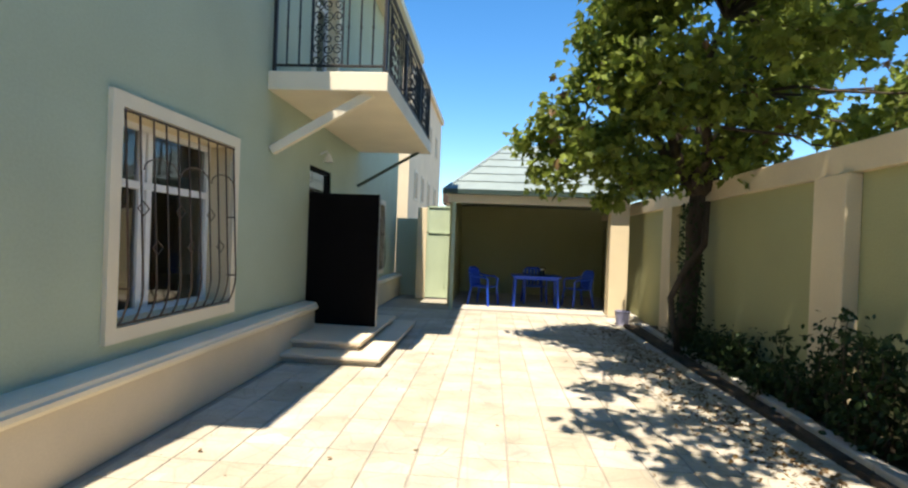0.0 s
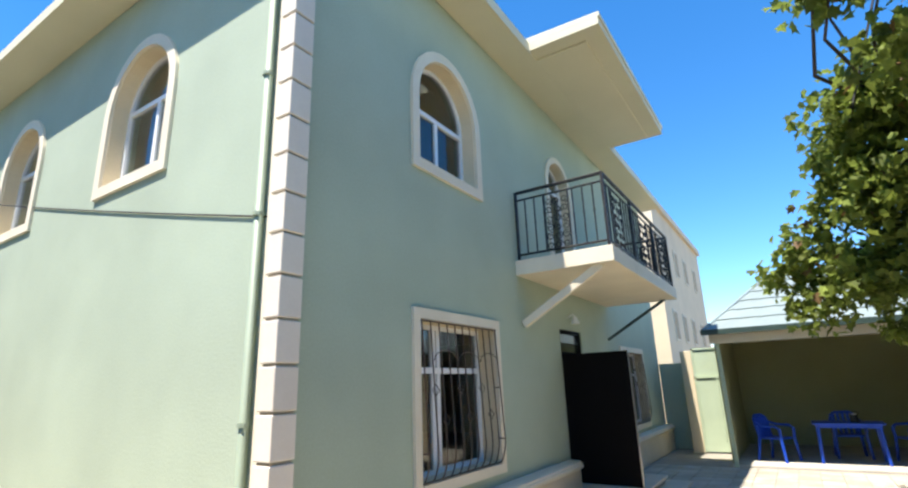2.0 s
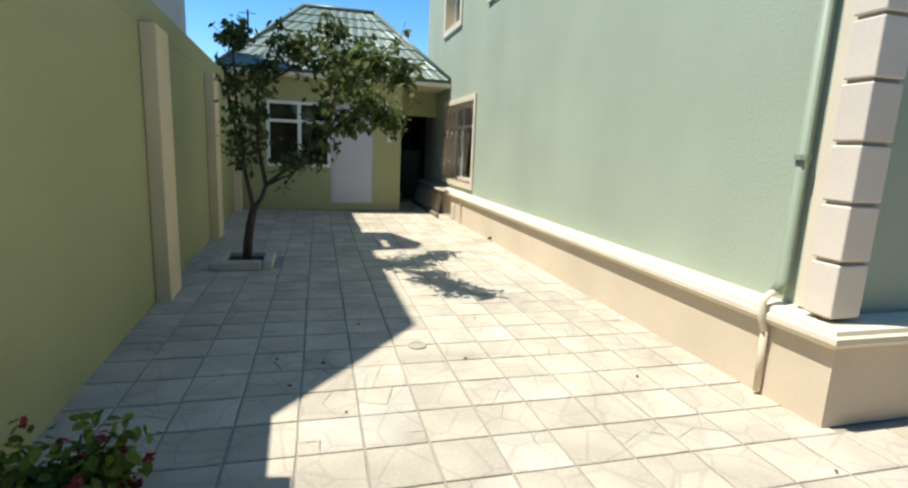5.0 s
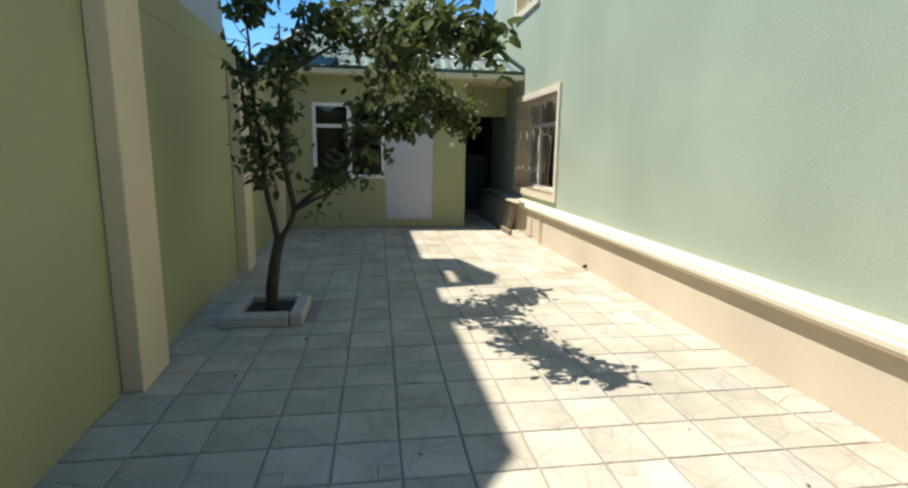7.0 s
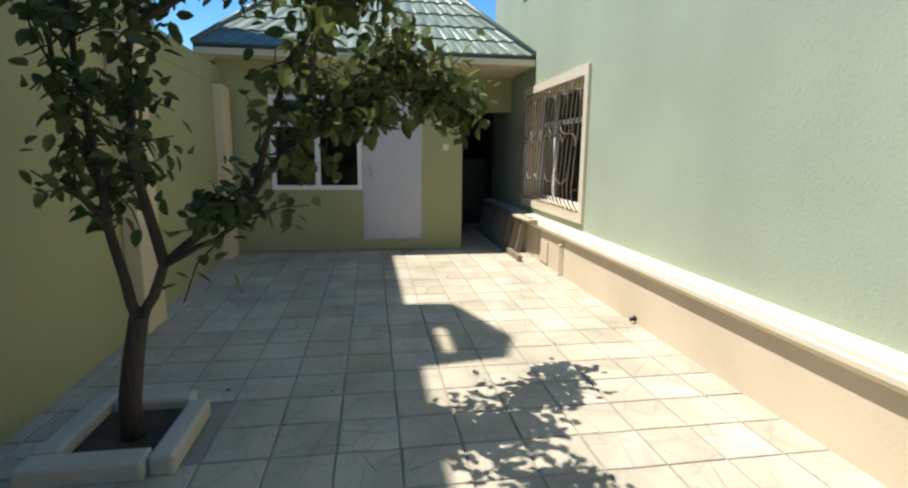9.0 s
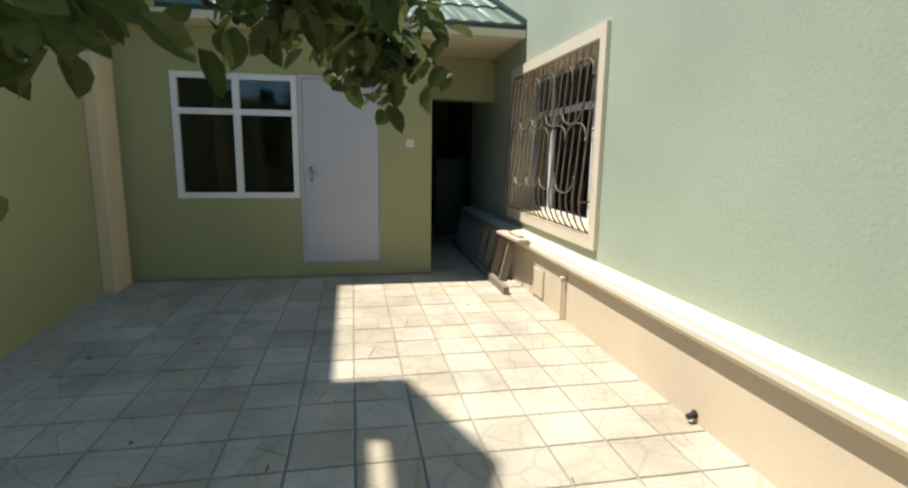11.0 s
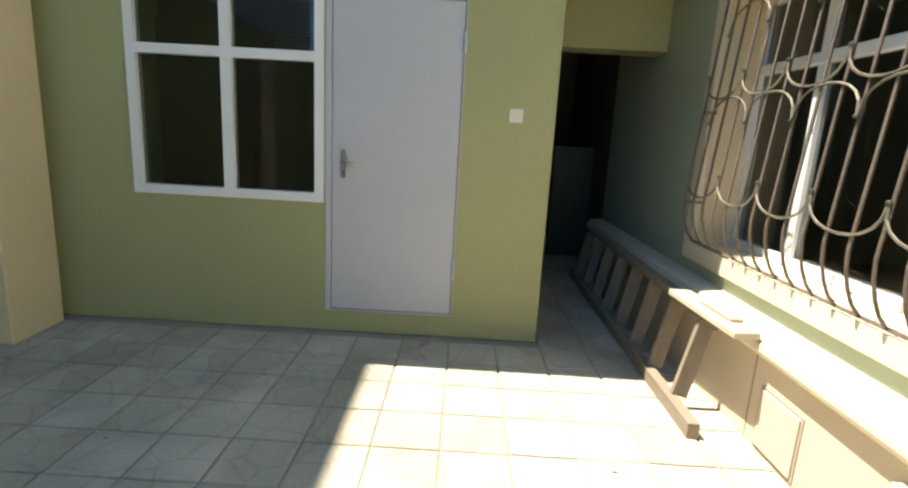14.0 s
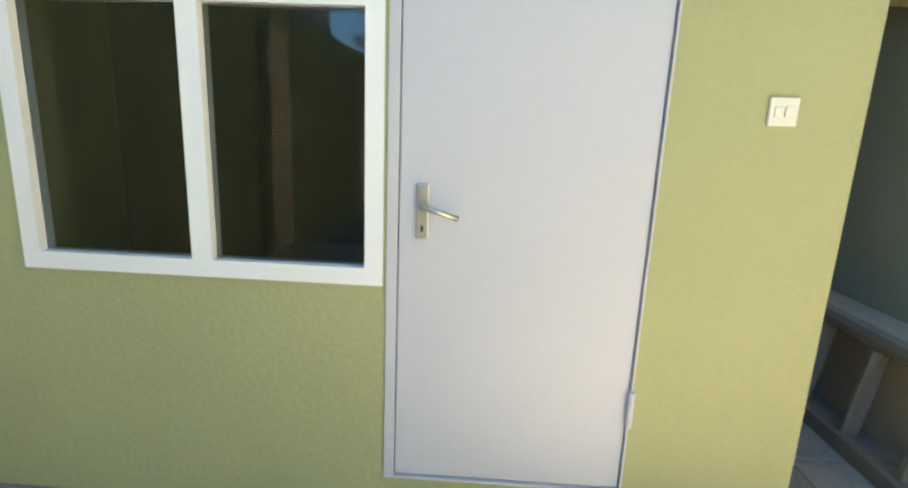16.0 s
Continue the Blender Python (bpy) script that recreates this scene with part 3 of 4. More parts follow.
# ---- window grilles ----
def grille(m, o, n, label, material, scroll_material, belly=0.065):
    """Bars that lean outward from the top and belly at the bottom, with rows of small scrolls."""
    x0, x1, z0, z1 = o
    g = thing("window_grille", m, label, "window bars")
    h = z1 - z0

    def out(q):
        if q > 0.17:
            return 0.03 + belly * (1 - (q - 0.17) / 0.83)
        return 0.03 + belly * math.sin(math.pi / 2 * q / 0.17) ** 0.7

    qs = [0.0, 0.03, 0.07, 0.12, 0.17, 0.25, 0.5, 0.8, 1.0]
    for i in range(n):
        x = x0 + 0.02 + (x1 - x0 - 0.04) * i / (n - 1)
        part("bar", tubes([[(x, -out(q), z0 + 0.02 + (h - 0.04) * q) for q in qs]], 0.0075, 5), material, g)
    for q in (0.0, 0.17, 0.55, 1.0):
        y, z = -out(q), z0 + 0.02 + (h - 0.04) * q
        if q in (0.17, 0.55):
            for xs in (x0 + 0.02, x1 - 0.02):
                part("side_bar", tubes([[(xs, 0.0, z), (xs, y, z)]], 0.007, 5), material, g)
        else:
            part("rail", tubes([[(x0 + 0.005, y, z), (x1 - 0.005, y, z)]], 0.009, 5), material, g)
    step = (x1 - x0 - 0.04) / (n - 1)

    def on(x, q, d=0.012):
        return (x, -out(q) - d, z0 + 0.02 + (h - 0.04) * q)

    if material is scroll_material:
        # small lozenges clasping the bars, joined by slim arcs
        for q in (0.36, 0.55):
            for k in range(2 if q < 0.5 else 1, n - 1, 3):
                x = x0 + 0.02 + step * k
                part("lozenge", tubes([[on(x, q - 0.035), on(x + step * 0.42, q), on(x, q + 0.035), on(x - step * 0.42, q), on(x, q - 0.035)]], 0.0055, 5), material, g)
        for k in range(1, n - 3, 3):
            cx = x0 + 0.02 + step * (k + 1.5)
            arc = [on(cx - math.cos(math.pi * u / 10) * step * 1.4, 0.74 + 0.07 * math.sin(math.pi * u / 10)) for u in range(11)]
            part("arc", tubes([arc], 0.0055, 5), material, g)
        return g
    for row, (q, up) in enumerate(((0.30, 1), (0.50, -1), (0.69, 1), (0.84, -1))):
        for k in range(row % 2, n - 3, 3):
            cx = x0 + 0.02 + step * (k + 1.5)
            pts = []
            for j in range(11):
                a = math.pi * j / 10
                dx = -math.cos(a) * step * 1.5
                dq = -up * (math.sin(a) ** 0.75) * 0.095
                qq = q + dq
                pts.append((cx + dx, -out(qq) - 0.012, z0 + 0.02 + (h - 0.04) * qq))
            part("scroll", tubes([pts], 0.006, 5), scroll_material, g)
            for sx in (-1, 1):
                kb = bmesh.new()
                bmesh.ops.create_icosphere(kb, subdivisions=1, radius=0.011)
                bmesh.ops.translate(kb, vec=(cx + sx * step * 1.5, -out(q) - 0.014, z0 + 0.02 + (h - 0.04) * q), verts=kb.verts)
                part("knob", kb, scroll_material, g)
    return g


grille(FRONT, W1, 11, "brown wrought iron bellied window bars with scrolls", RUST, RUST)
grille(SIDE, W2, 17, "bellied iron window bars with gilded scrolls", BARIRON, GILT, 0.09)
grille(FRONT, W5, 11, "dark bellied window bars beyond the entrance", RUST, RUST)

# ---- balcony ----
bal = thing("balcony", pose(0, 0, 0), "cream concrete balcony with black wrought iron railing", "balcony", kind="structure")
BX, BY0, BY1 = -1.49, 5.65, 9.6
part("slab", boxes((-2.808, BX, BY0, BY1, 3.02, 3.225), bevel=0.01), TRIM, bal)
for y in (BY0 + 0.08, BY1 - 0.2):
    # far brace gets a dark colour in place of the shade it stands in
    part("brace", tubes([[(-2.79, y + 0.05, 2.38), (-1.68, y + 0.05, 3.03)]], 0.065 if y < 7 else 0.035, 4), TRIM if y < 7 else GUTTER_OR_SHADE, bal, "sloping brace under the slab")
rail = thing("balcony_railing", pose(0, 0, 0), "black wrought iron balcony railing with scroll panels", "railing")


def rail_run(p, q, panels):
    """Posts, rails, bars and scroll panels of a railing from p to q (plan points)."""
    p, q = Vector((*p, 0)), Vector((*q, 0))
    d = (q - p)
    L = d.length
    d.normalize()
    at = lambda s, z: p + d * s + Vector((0, 0, z))
    for z, r in ((4.19, 0.024), (4.08, 0.014), (3.30, 0.015)):
        part("rail", tubes([[at(0, z), at(L, z)]], r, 6), IRON, rail)
    nb = int(L / 0.13)
    for i in range(1, nb):
        s = L * i / nb
        if any(a < s < b for a, b in panels):
            continue
        part("baluster", tubes([[at(s, 3.30), at(s, 4.08)]], 0.011, 5), IRON, rail)
        kb = bmesh.new()
        bmesh.ops.create_icosphere(kb, subdivisions=1, radius=0.018)
        bmesh.ops.translate(kb, vec=at(s, 3.72), verts=kb.verts)
        part("knuckle", kb, IRON, rail)
    for a, b in panels:
        for s in (a, b):
            part("panel_bar", tubes([[at(s, 3.30), at(s, 4.08)]], 0.01, 5), IRON, rail)
        for i in range(3):
            for j in range(6):
                c, z = a + (b - a) * (i + 0.5) / 3, 3.36 + 0.12 * j
                sp = []
                for k in range(13):
                    t = k / 12
                    ang = (2.6 * math.pi * t) * (1 if (i + j) % 2 else -1) + j
                    r = 0.058 * (1 - 0.75 * t)
                    sp.append(at(c + r * math.cos(ang), z + r * math.sin(ang)))
                part("scroll", tubes([sp], 0.008, 4), IRON, rail)


for x, y in ((-2.76, BY0 + 0.05), (BX - 0.05, BY0 + 0.05), (BX - 0.05, 7.0), (BX - 0.05, 8.35), (BX - 0.05, BY1 - 0.05), (-2.76, BY1 - 0.05)):
    part("post", boxes((x - 0.018, x + 0.018, y - 0.018, y + 0.018, 3.226, 4.2)), IRON, rail)
rail_run((-2.76, BY0 + 0.05), (BX - 0.05, BY0 + 0.05), ((0.42, 0.75),))
rail_run((BX - 0.05, BY0 + 0.05), (BX - 0.05, BY1 - 0.05), ((0.35, 0.8), (1.75, 2.2), (3.0, 3.45)))
rail_run((-2.76, BY1 - 0.05), (BX - 0.05, BY1 - 0.05), ((0.42, 0.75),))

# ---- drainpipe and cables ----
dp = thing("drainpipe", pose(-3.06, 1.87, 0), "sage green painted drainpipe down the house corner", "drainpipe")
part("pipe", tubes([[(0, -0.05, 6.2), (0, -0.05, 0.70), (0, -0.09, 0.635)]], 0.035, 10), PIPEGREEN, dp, smooth=True)
part("elbow", tubes([[(0, -0.08, 0.645), (0, -0.14, 0.62), (0, -0.175, 0.58), (0, -0.165, 0.47), (0, -0.13, 0.40)]], 0.02, 10), TRIM, dp, "cream painted lower bend", smooth=True)
part("foot", tubes([[(0, -0.13, 0.41), (0, -0.12, 0.02)]], 0.02, 10), STONE, dp, "cream painted pipe foot", smooth=True)
for z in (1.4, 2.9, 4.1, 5.5):
    part("clamp", tubes([[(0, -0.055, z), (0, -0.055, z + 0.03)]], 0.045, 10), PIPEGREEN, dp)
    part("clamp_stub", tubes([[(-0.05, -0.055, z + 0.015), (-0.05, 0.0, z + 0.015)]], 0.008, 5), PIPEGREEN, dp)


def cable(label, pts, r=0.008):
    ob = part("cable", tubes([pts], r, 5), BLACKRUBBER)
    tagged(ob, label, "cable")
    return ob


def sag(a, b, drop, n=24):
    a, b = Vector(a), Vector(b)
    return [a.lerp(b, i / n) - Vector((0, 0, drop * 4 * (i / n) * (1 - i / n))) for i in range(n + 1)]


cable("thin black cable slung across the side wall", sag((-13.2, 1.857, 5.45), (-3.02, 1.857, 2.9), 0.06))
cable("black cable running down into the tree crown", sag((2.6, 6.0, 8.6), (1.05, 6.0, 4.2), 0.0), 0.014)
hp = thing("plinth_hatch", SIDE, "small cream inspection hatch set in the plinth", "hatch")
part("cover", boxes((-10.70, -10.43, -0.109, -0.0965, 0.03, 0.30), bevel=0.004), STONE, hp)
part("rim", slab(rect(-10.715, -10.415, 0.015, 0.315), [rect(-10.702, -10.428, 0.028, 0.302)], -0.101, -0.0965), GROOVE, hp)
sp = thing("drain_spout", pose(-8.17, 1.774, 0.03), "short black drain spout at the plinth foot", "spout")
part("nozzle", tubes([[(0, 0, 0.02), (0, -0.05, 0.008)]], 0.016, 10), BLACKRUBBER, sp)
part("collar", tubes([[(0, 0.0, 0.02), (0, -0.012, 0.018)]], 0.023, 10), BLACKRUBBER, sp)
tap = thing("gas_stub", pose(-9.93, 1.774, 0), "thin pale pipe stub on the plinth", "pipe")
part("riser", tubes([[(0, -0.03, 0.0), (0, -0.03, 0.36)]], 0.012, 6), STONE, tap)
part("elbow", boxes((-0.02, 0.02, -0.05, 0.0, 0.335, 0.375), bevel=0.006), STONE, tap)

# ---- ladder lying along the plinth ----
dc = thing("drain_cover", pose(-4.1, -0.14, 0.003), "small dark round drain cover in the paving", "drain")
part("disc", tubes([[(0, 0, -0.004), (0, 0, 0.004)]], 0.055, 14), GROOVE, dc)
part("ring", tubes([[(0.06 * math.cos(k * 0.3), 0.06 * math.sin(k * 0.3), 0.002) for k in range(22)]], 0.006, 5), GROOVE, dc)
lad = thing("wooden_ladder", pose(0, 0, 0), "weathered grey wooden ladder lying on its side", "ladder")
F0, F1 = Vector((-10.74, 1.505, 0.042)), Vector((-13.7, 1.53, 0.042))
T0, T1 = Vector((-10.92, 1.655, 0.508)), Vector((-13.7, 1.675, 0.508))


def plank(name, a, b, w, h, parent, material=WOOD, upv=(0, 0, 1), label=""):
    """A sawn board from a to b, w wide and h thick."""
    a, b = Vector(a), Vector(b)
    d = b - a
    bm = boxes((0, d.length, -w / 2, w / 2, -h / 2, h / 2), bevel=0.004)
    ob = part(name, bm, material, parent, label)
    x = d.normalized()
    y = Vector(upv).cross(x).normalized()
    z = x.cross(y)
    ob.matrix_basis = Matrix(((x.x, y.x, z.x, a.x), (x.y, y.y, z.y, a.y), (x.z, y.z, z.z, a.z), (0, 0, 0, 1)))
    return ob


plank("lower_rail", F0, F1, 0.06, 0.08, lad)
plank("upper_rail", T0, T1, 0.08, 0.042, lad)
for i in range(8):
    x = -11.04 - 0.36 * i
    k = (x - F0.x) / (F1.x - F0.x)
    foot = F0.lerp(F1, k) + Vector((0, 0.04, 0.03))
    plank("rung", foot, Vector((x - 0.03, T0.y - 0.005, T0.z - 0.03)), 0.085, 0.032, lad, upv=(1, 0, 0))
bd = thing("board", pose(-11.03, 1.64, 0.549, 0, 0, 3), "short splintered pale board lying on the ladder", "board")
part("plank", boxes((-0.34, 0.33, -0.065, 0.06, -0.018, 0.016), bevel=0.006), WOODPALE, bd)
part("offcut", boxes((-0.1, 0.2, -0.01, 0.055, 0.017, 0.036), bevel=0.006), WOODPALE, bd)
roll = thing("tape_roll", pose(-10.62, 1.785, 0.57), "small white plastic roll standing on the ledge", "roll")
part("ring", slab([(0.045 * math.cos(a * math.pi / 9), 0.045 * math.sin(a * math.pi / 9)) for a in range(18)],
                  [[(0.03 * math.cos(a * math.pi / 9), 0.03 * math.sin(a * math.pi / 9)) for a in range(18)]], -0.06, 0.0), PVC, roll).matrix_basis = pose(0, 0, 0, 90)

# ---- kerb, beds, planter ----
kerb = thing("kerb", pose(0.1, 0, 0, 0, 0, -1.6), "pale worn concrete kerb edging the planting bed", "kerb", kind="structure")
for i in range(14):
    y0 = -2.2 + i * 0.86
    part("kerb_stone", boxes((2.02 + random.uniform(-0.008, 0.008), 2.14, y0 + 0.006, y0 + 0.854, -0.02, 0.10 + random.uniform(-0.008, 0.008)), bevel=0.015), CONCRETE, kerb)
soil = structure("planting_bed", boxes((2.141, 2.779, -2.2, 9.8, -0.02, 0.05)), SOIL, pose(0, 0, 0), "dark soil strip along the yard wall", "soil")
pl = thing("tree_planter", pose(-6.77, -1.58, 0), "low square concrete kerb round the young tree", "planter")
for r in ((-0.27, 0.28, 0.175, 0.285), (-0.42, 0.178, -0.345, -0.225), (-0.42, -0.29, -0.223, 0.172), (0.18, 0.31, -0.345, 0.17)):
    part("edging", boxes((*r, -0.005, 0.085 + random.uniform(-0.01, 0.012)), bevel=0.018), CONCRETE, pl, "rough concrete edging")
part("soil", boxes((-0.289, 0.179, -0.224, 0.173, -0.01, 0.035)), SOIL, pl, "dark soil")


# ---- plants ----
def leaf_shape(kind):
    if kind == "fig":
        return [(0, 0), (0.18, 0.12), (0.42, 0.18), (0.30, 0.42), (0.46, 0.66), (0.20, 0.66), (0, 1.0), (-0.20, 0.66), (-0.46, 0.66), (-0.30, 0.42), (-0.42, 0.18), (-0.18, 0.12)]
    if kind == "oval":
        return [(0, 0), (0.24, 0.22), (0.30, 0.5), (0.2, 0.8), (0, 1.0), (-0.2, 0.8), (-0.30, 0.5), (-0.24, 0.22)]
    return [(0, 0), (0.22, 0.4), (0, 1.0), (-0.22, 0.4)]


def leaves(name, spots, size, kind, material, parent, rng, label="", droop=0.5):
    """Many small bent leaves at the spots, each turned its own way."""
    sh = leaf_shape(kind)
    verts, faces = [], []
    for p in spots:
        s = size * rng.uniform(0.65, 1.25)
        yaw, tilt, roll = rng.uniform(0, 2 * math.pi), rng.gauss(-droop, 0.45), rng.gauss(0, 0.45)
        m = Euler((tilt, roll, yaw)).to_matrix()
        b = len(verts)
        for x, y in sh:
            verts.append(tuple(Vector(p) + m @ Vector((x * s, y * s, -0.25 * s * (y * y) + 0.18 * s * abs(x)))))
        k = len(sh)
        half = k // 2
        faces.append(tuple(b + i for i in range(0, half + 1)))
        faces.append((b, *[b + i for i in range(half, k)]))
    me = bpy.data.meshes.new(name)
    me.from_pydata(verts, [], faces)
    me.materials.append(material)
    ob = new(name, me)
    ob.parent = parent
    if label:
        ob["label"] = label
    return ob


def limb(bm, a, b, r0, r1, rng, n=6, wob=0.06, sides=7):
    a, b = Vector(a), Vector(b)
    L = (b - a).length
    pts = [a.lerp(b, i / n) + Vector((rng.uniform(-1, 1), rng.uniform(-1, 1), rng.uniform(-0.5, 0.5))) * wob * L * (0 < i < n) for i in range(n + 1)]
    tube(bm, pts, r0, sides, r1)
    return pts


def clump_spots(c, r, n, rng, shell=0.55, flat=0.8):
    out = []
    while len(out) < n:
        v = Vector((rng.gauss(0, 1), rng.gauss(0, 1), rng.gauss(0, 1))).normalized()
        k = r * (shell + (1 - shell) * rng.random()) * rng.uniform(0.85, 1.1)
        out.append(Vector(c) + Vector((v.x * k, v.y * k, v.z * k * flat)))
    return out


def big_tree(base, seed, spread):
    rng = random.Random(seed)
    # label shared by the seen tree and the unseen one added for shade
    t = thing("tree", pose(*base), "broad leafy fig tree with dark trunk by the wall", "tree", "fig trees along the wall")
    bm = bmesh.new()
    fork = Vector((0.05, -0.05, 2.2))
    trunk_pts = [(0, 0, -0.03), (-0.03, 0, 0.15), (-0.02, 0.02, 0.7), (0.04, 0, 1.3), (0.02, -0.03, 1.8), tuple(fork)]
    tube(bm, trunk_pts, 0.145, 10, 0.11)
    for v in bm.verts:
        k = noise.noise(v.co * 3.0)
        v.co.x += 0.05 * k
        v.co.y += 0.05 * noise.noise(v.co * 3.0 + Vector((9, 0, 0)))
    part("trunk", bm, BARK, t, smooth=True)
    part("side_stem", tubes([[(-0.2, -0.2, 0.0), (-0.3, -0.25, 0.4), (-0.33, -0.2, 0.75), (-0.12, -0.12, 1.15), (0.1, -0.18, 1.5), (0.15, -0.1, 2.1)]], 0.045, 7), BARK, t, "thin brown stem leaning on the trunk", smooth=True)
    # crown clumps: offset from the base, radius; high ones far out in -y are unseen, added for shade
    clumps = []
    centre = Vector((-0.35, -0.35, 3.85))
    for i in range(52):
        v = Vector((rng.gauss(0, 1), rng.gauss(0, 1), rng.gauss(0, 1))).normalized()
        k = rng.uniform(0.5, 1.0) ** 0.6
        c = centre + Vector((v.x * 1.75 * k, v.y * 1.75 * k, v.z * 1.65 * k))
        if c.z > 2.3 and c.x > -2.25 + (c.z - 2.9) * 0.5:
            clumps.append((c, rng.uniform(0.38, 0.6)))
    for c, r in (((-2.0, -0.3, 2.45), 0.5), ((-1.95, -0.5, 3.2), 0.45), ((-1.6, -0.6, 3.6), 0.5), ((-1.25, -0.9, 4.0), 0.55), ((-1.75, 0.1, 3.0), 0.5), ((-1.0, -1.2, 3.0), 0.5), ((-1.4, -1.3, 3.3), 0.45), ((-0.9, -0.6, 4.6), 0.55), ((-0.5, -1.4, 3.2), 0.45), ((-1.55, -0.9, 2.6), 0.5), ((-2.25, -0.2, 2.9), 0.45), ((-1.2, -0.2, 2.15), 0.35), ((-0.9, -0.9, 2.35), 0.4), ((0.3, -1.1, 2.55), 0.4), ((1.0, -2.0, 2.75), 0.38),
                 ((0.85, -2.2, 2.45), 0.28), ((1.6, -1.6, 3.2), 0.5), ((1.9, -2.4, 3.5), 0.55), ((1.3, -2.8, 3.8), 0.55), ((2.2, -1.0, 3.4), 0.5), ((0.6, -2.4, 3.5), 0.5), ((-0.9, -1.9, 3.5), 0.5), ((0.0, -2.3, 3.6), 0.5),
                 ((1.6, -3.2, 4.4), 0.6), ((0.4, -3.0, 4.4), 0.6), ((-0.6, -2.4, 4.6), 0.6), ((-0.5, -3.2, 4.9), 0.6), ((0.2, -3.9, 4.6), 0.6), ((-0.7, -4.1, 5.0), 0.55), ((0.5, -4.7, 4.7), 0.6), ((-0.4, -5.0, 5.1), 0.5), ((-1.2, -3.3, 5.1), 0.5), ((0.4, -5.6, 4.9), 0.55), ((-0.9, -4.6, 5.0), 0.6), ((-0.3, -5.8, 5.0), 0.65), ((0.1, -6.4, 4.9), 0.65), ((-0.9, -5.6, 5.2), 0.6), ((-0.6, -6.7, 5.1), 0.6), ((0.3, -7.2, 4.9), 0.6), ((-0.2, -4.4, 4.7), 0.6), ((0.3, -3.3, 4.9), 0.6), ((-1.0, -3.8, 4.7), 0.55), ((-2.1, -5.2, 4.9), 0.42), ((-1.7, -6.0, 5.0), 0.45), ((-1.9, -4.2, 4.9), 0.42), ((-1.5, -5.1, 5.0), 0.45), ((-1.6, -3.2, 4.9), 0.45), ((0.6, -1.4, 3.0), 0.38), ((1.2, -1.2, 2.9), 0.36), ((1.5, -2.3, 3.0), 0.36), ((-1.1, -2.6, 4.4), 0.5)):
        if spread or c[1] > -1.5:
            clumps.append((Vector(c), r))
    lb = bmesh.new()
    mains = []
    for i in range(7):
        a = i * 2 * math.pi / 7 + 0.3
        e = centre + Vector((math.cos(a) * 1.1, math.sin(a) * 1.1, rng.uniform(-0.5, 0.9)))
        mains += limb(lb, fork, e, 0.09, 0.03, rng, 7, 0.06)[2:]
    for c, r in clumps:
        near = min(mains, key=lambda p: (p - c).length)
        limb(lb, near, c, 0.025, 0.008, rng, 4, 0.08, 5)
    part("bough", lb, BARK, t, smooth=True)
    spots = []
    for c, r in clumps:
        spots += clump_spots(c, r, int(620 * r * r + 30), rng, 0.3)
    leaves("crown", spots, 0.135, "fig", LEAF, t, rng, "mid green lobed leaves")
    dry = [p for p in rng.sample(spots, 420)]
    leaves("dry_leaves", [p + Vector((0.02, 0, 0.01)) for p in dry], 0.12, "fig", DRYLEAF, t, rng, "yellowed leaves among the green")
    # climber on the trunk
    vine = []
    for i in range(900):
        z = rng.uniform(0.05, 2.1)
        a = rng.uniform(0, 2 * math.pi)
        r = 0.14 - 0.02 * z + rng.uniform(0.0, 0.05)
        vine.append(Vector((r * math.cos(a), r * math.sin(a), z)))
    leaves("climber", vine, 0.06, "oval", SHRUB, t, rng, "dark climbing foliage on the trunk")


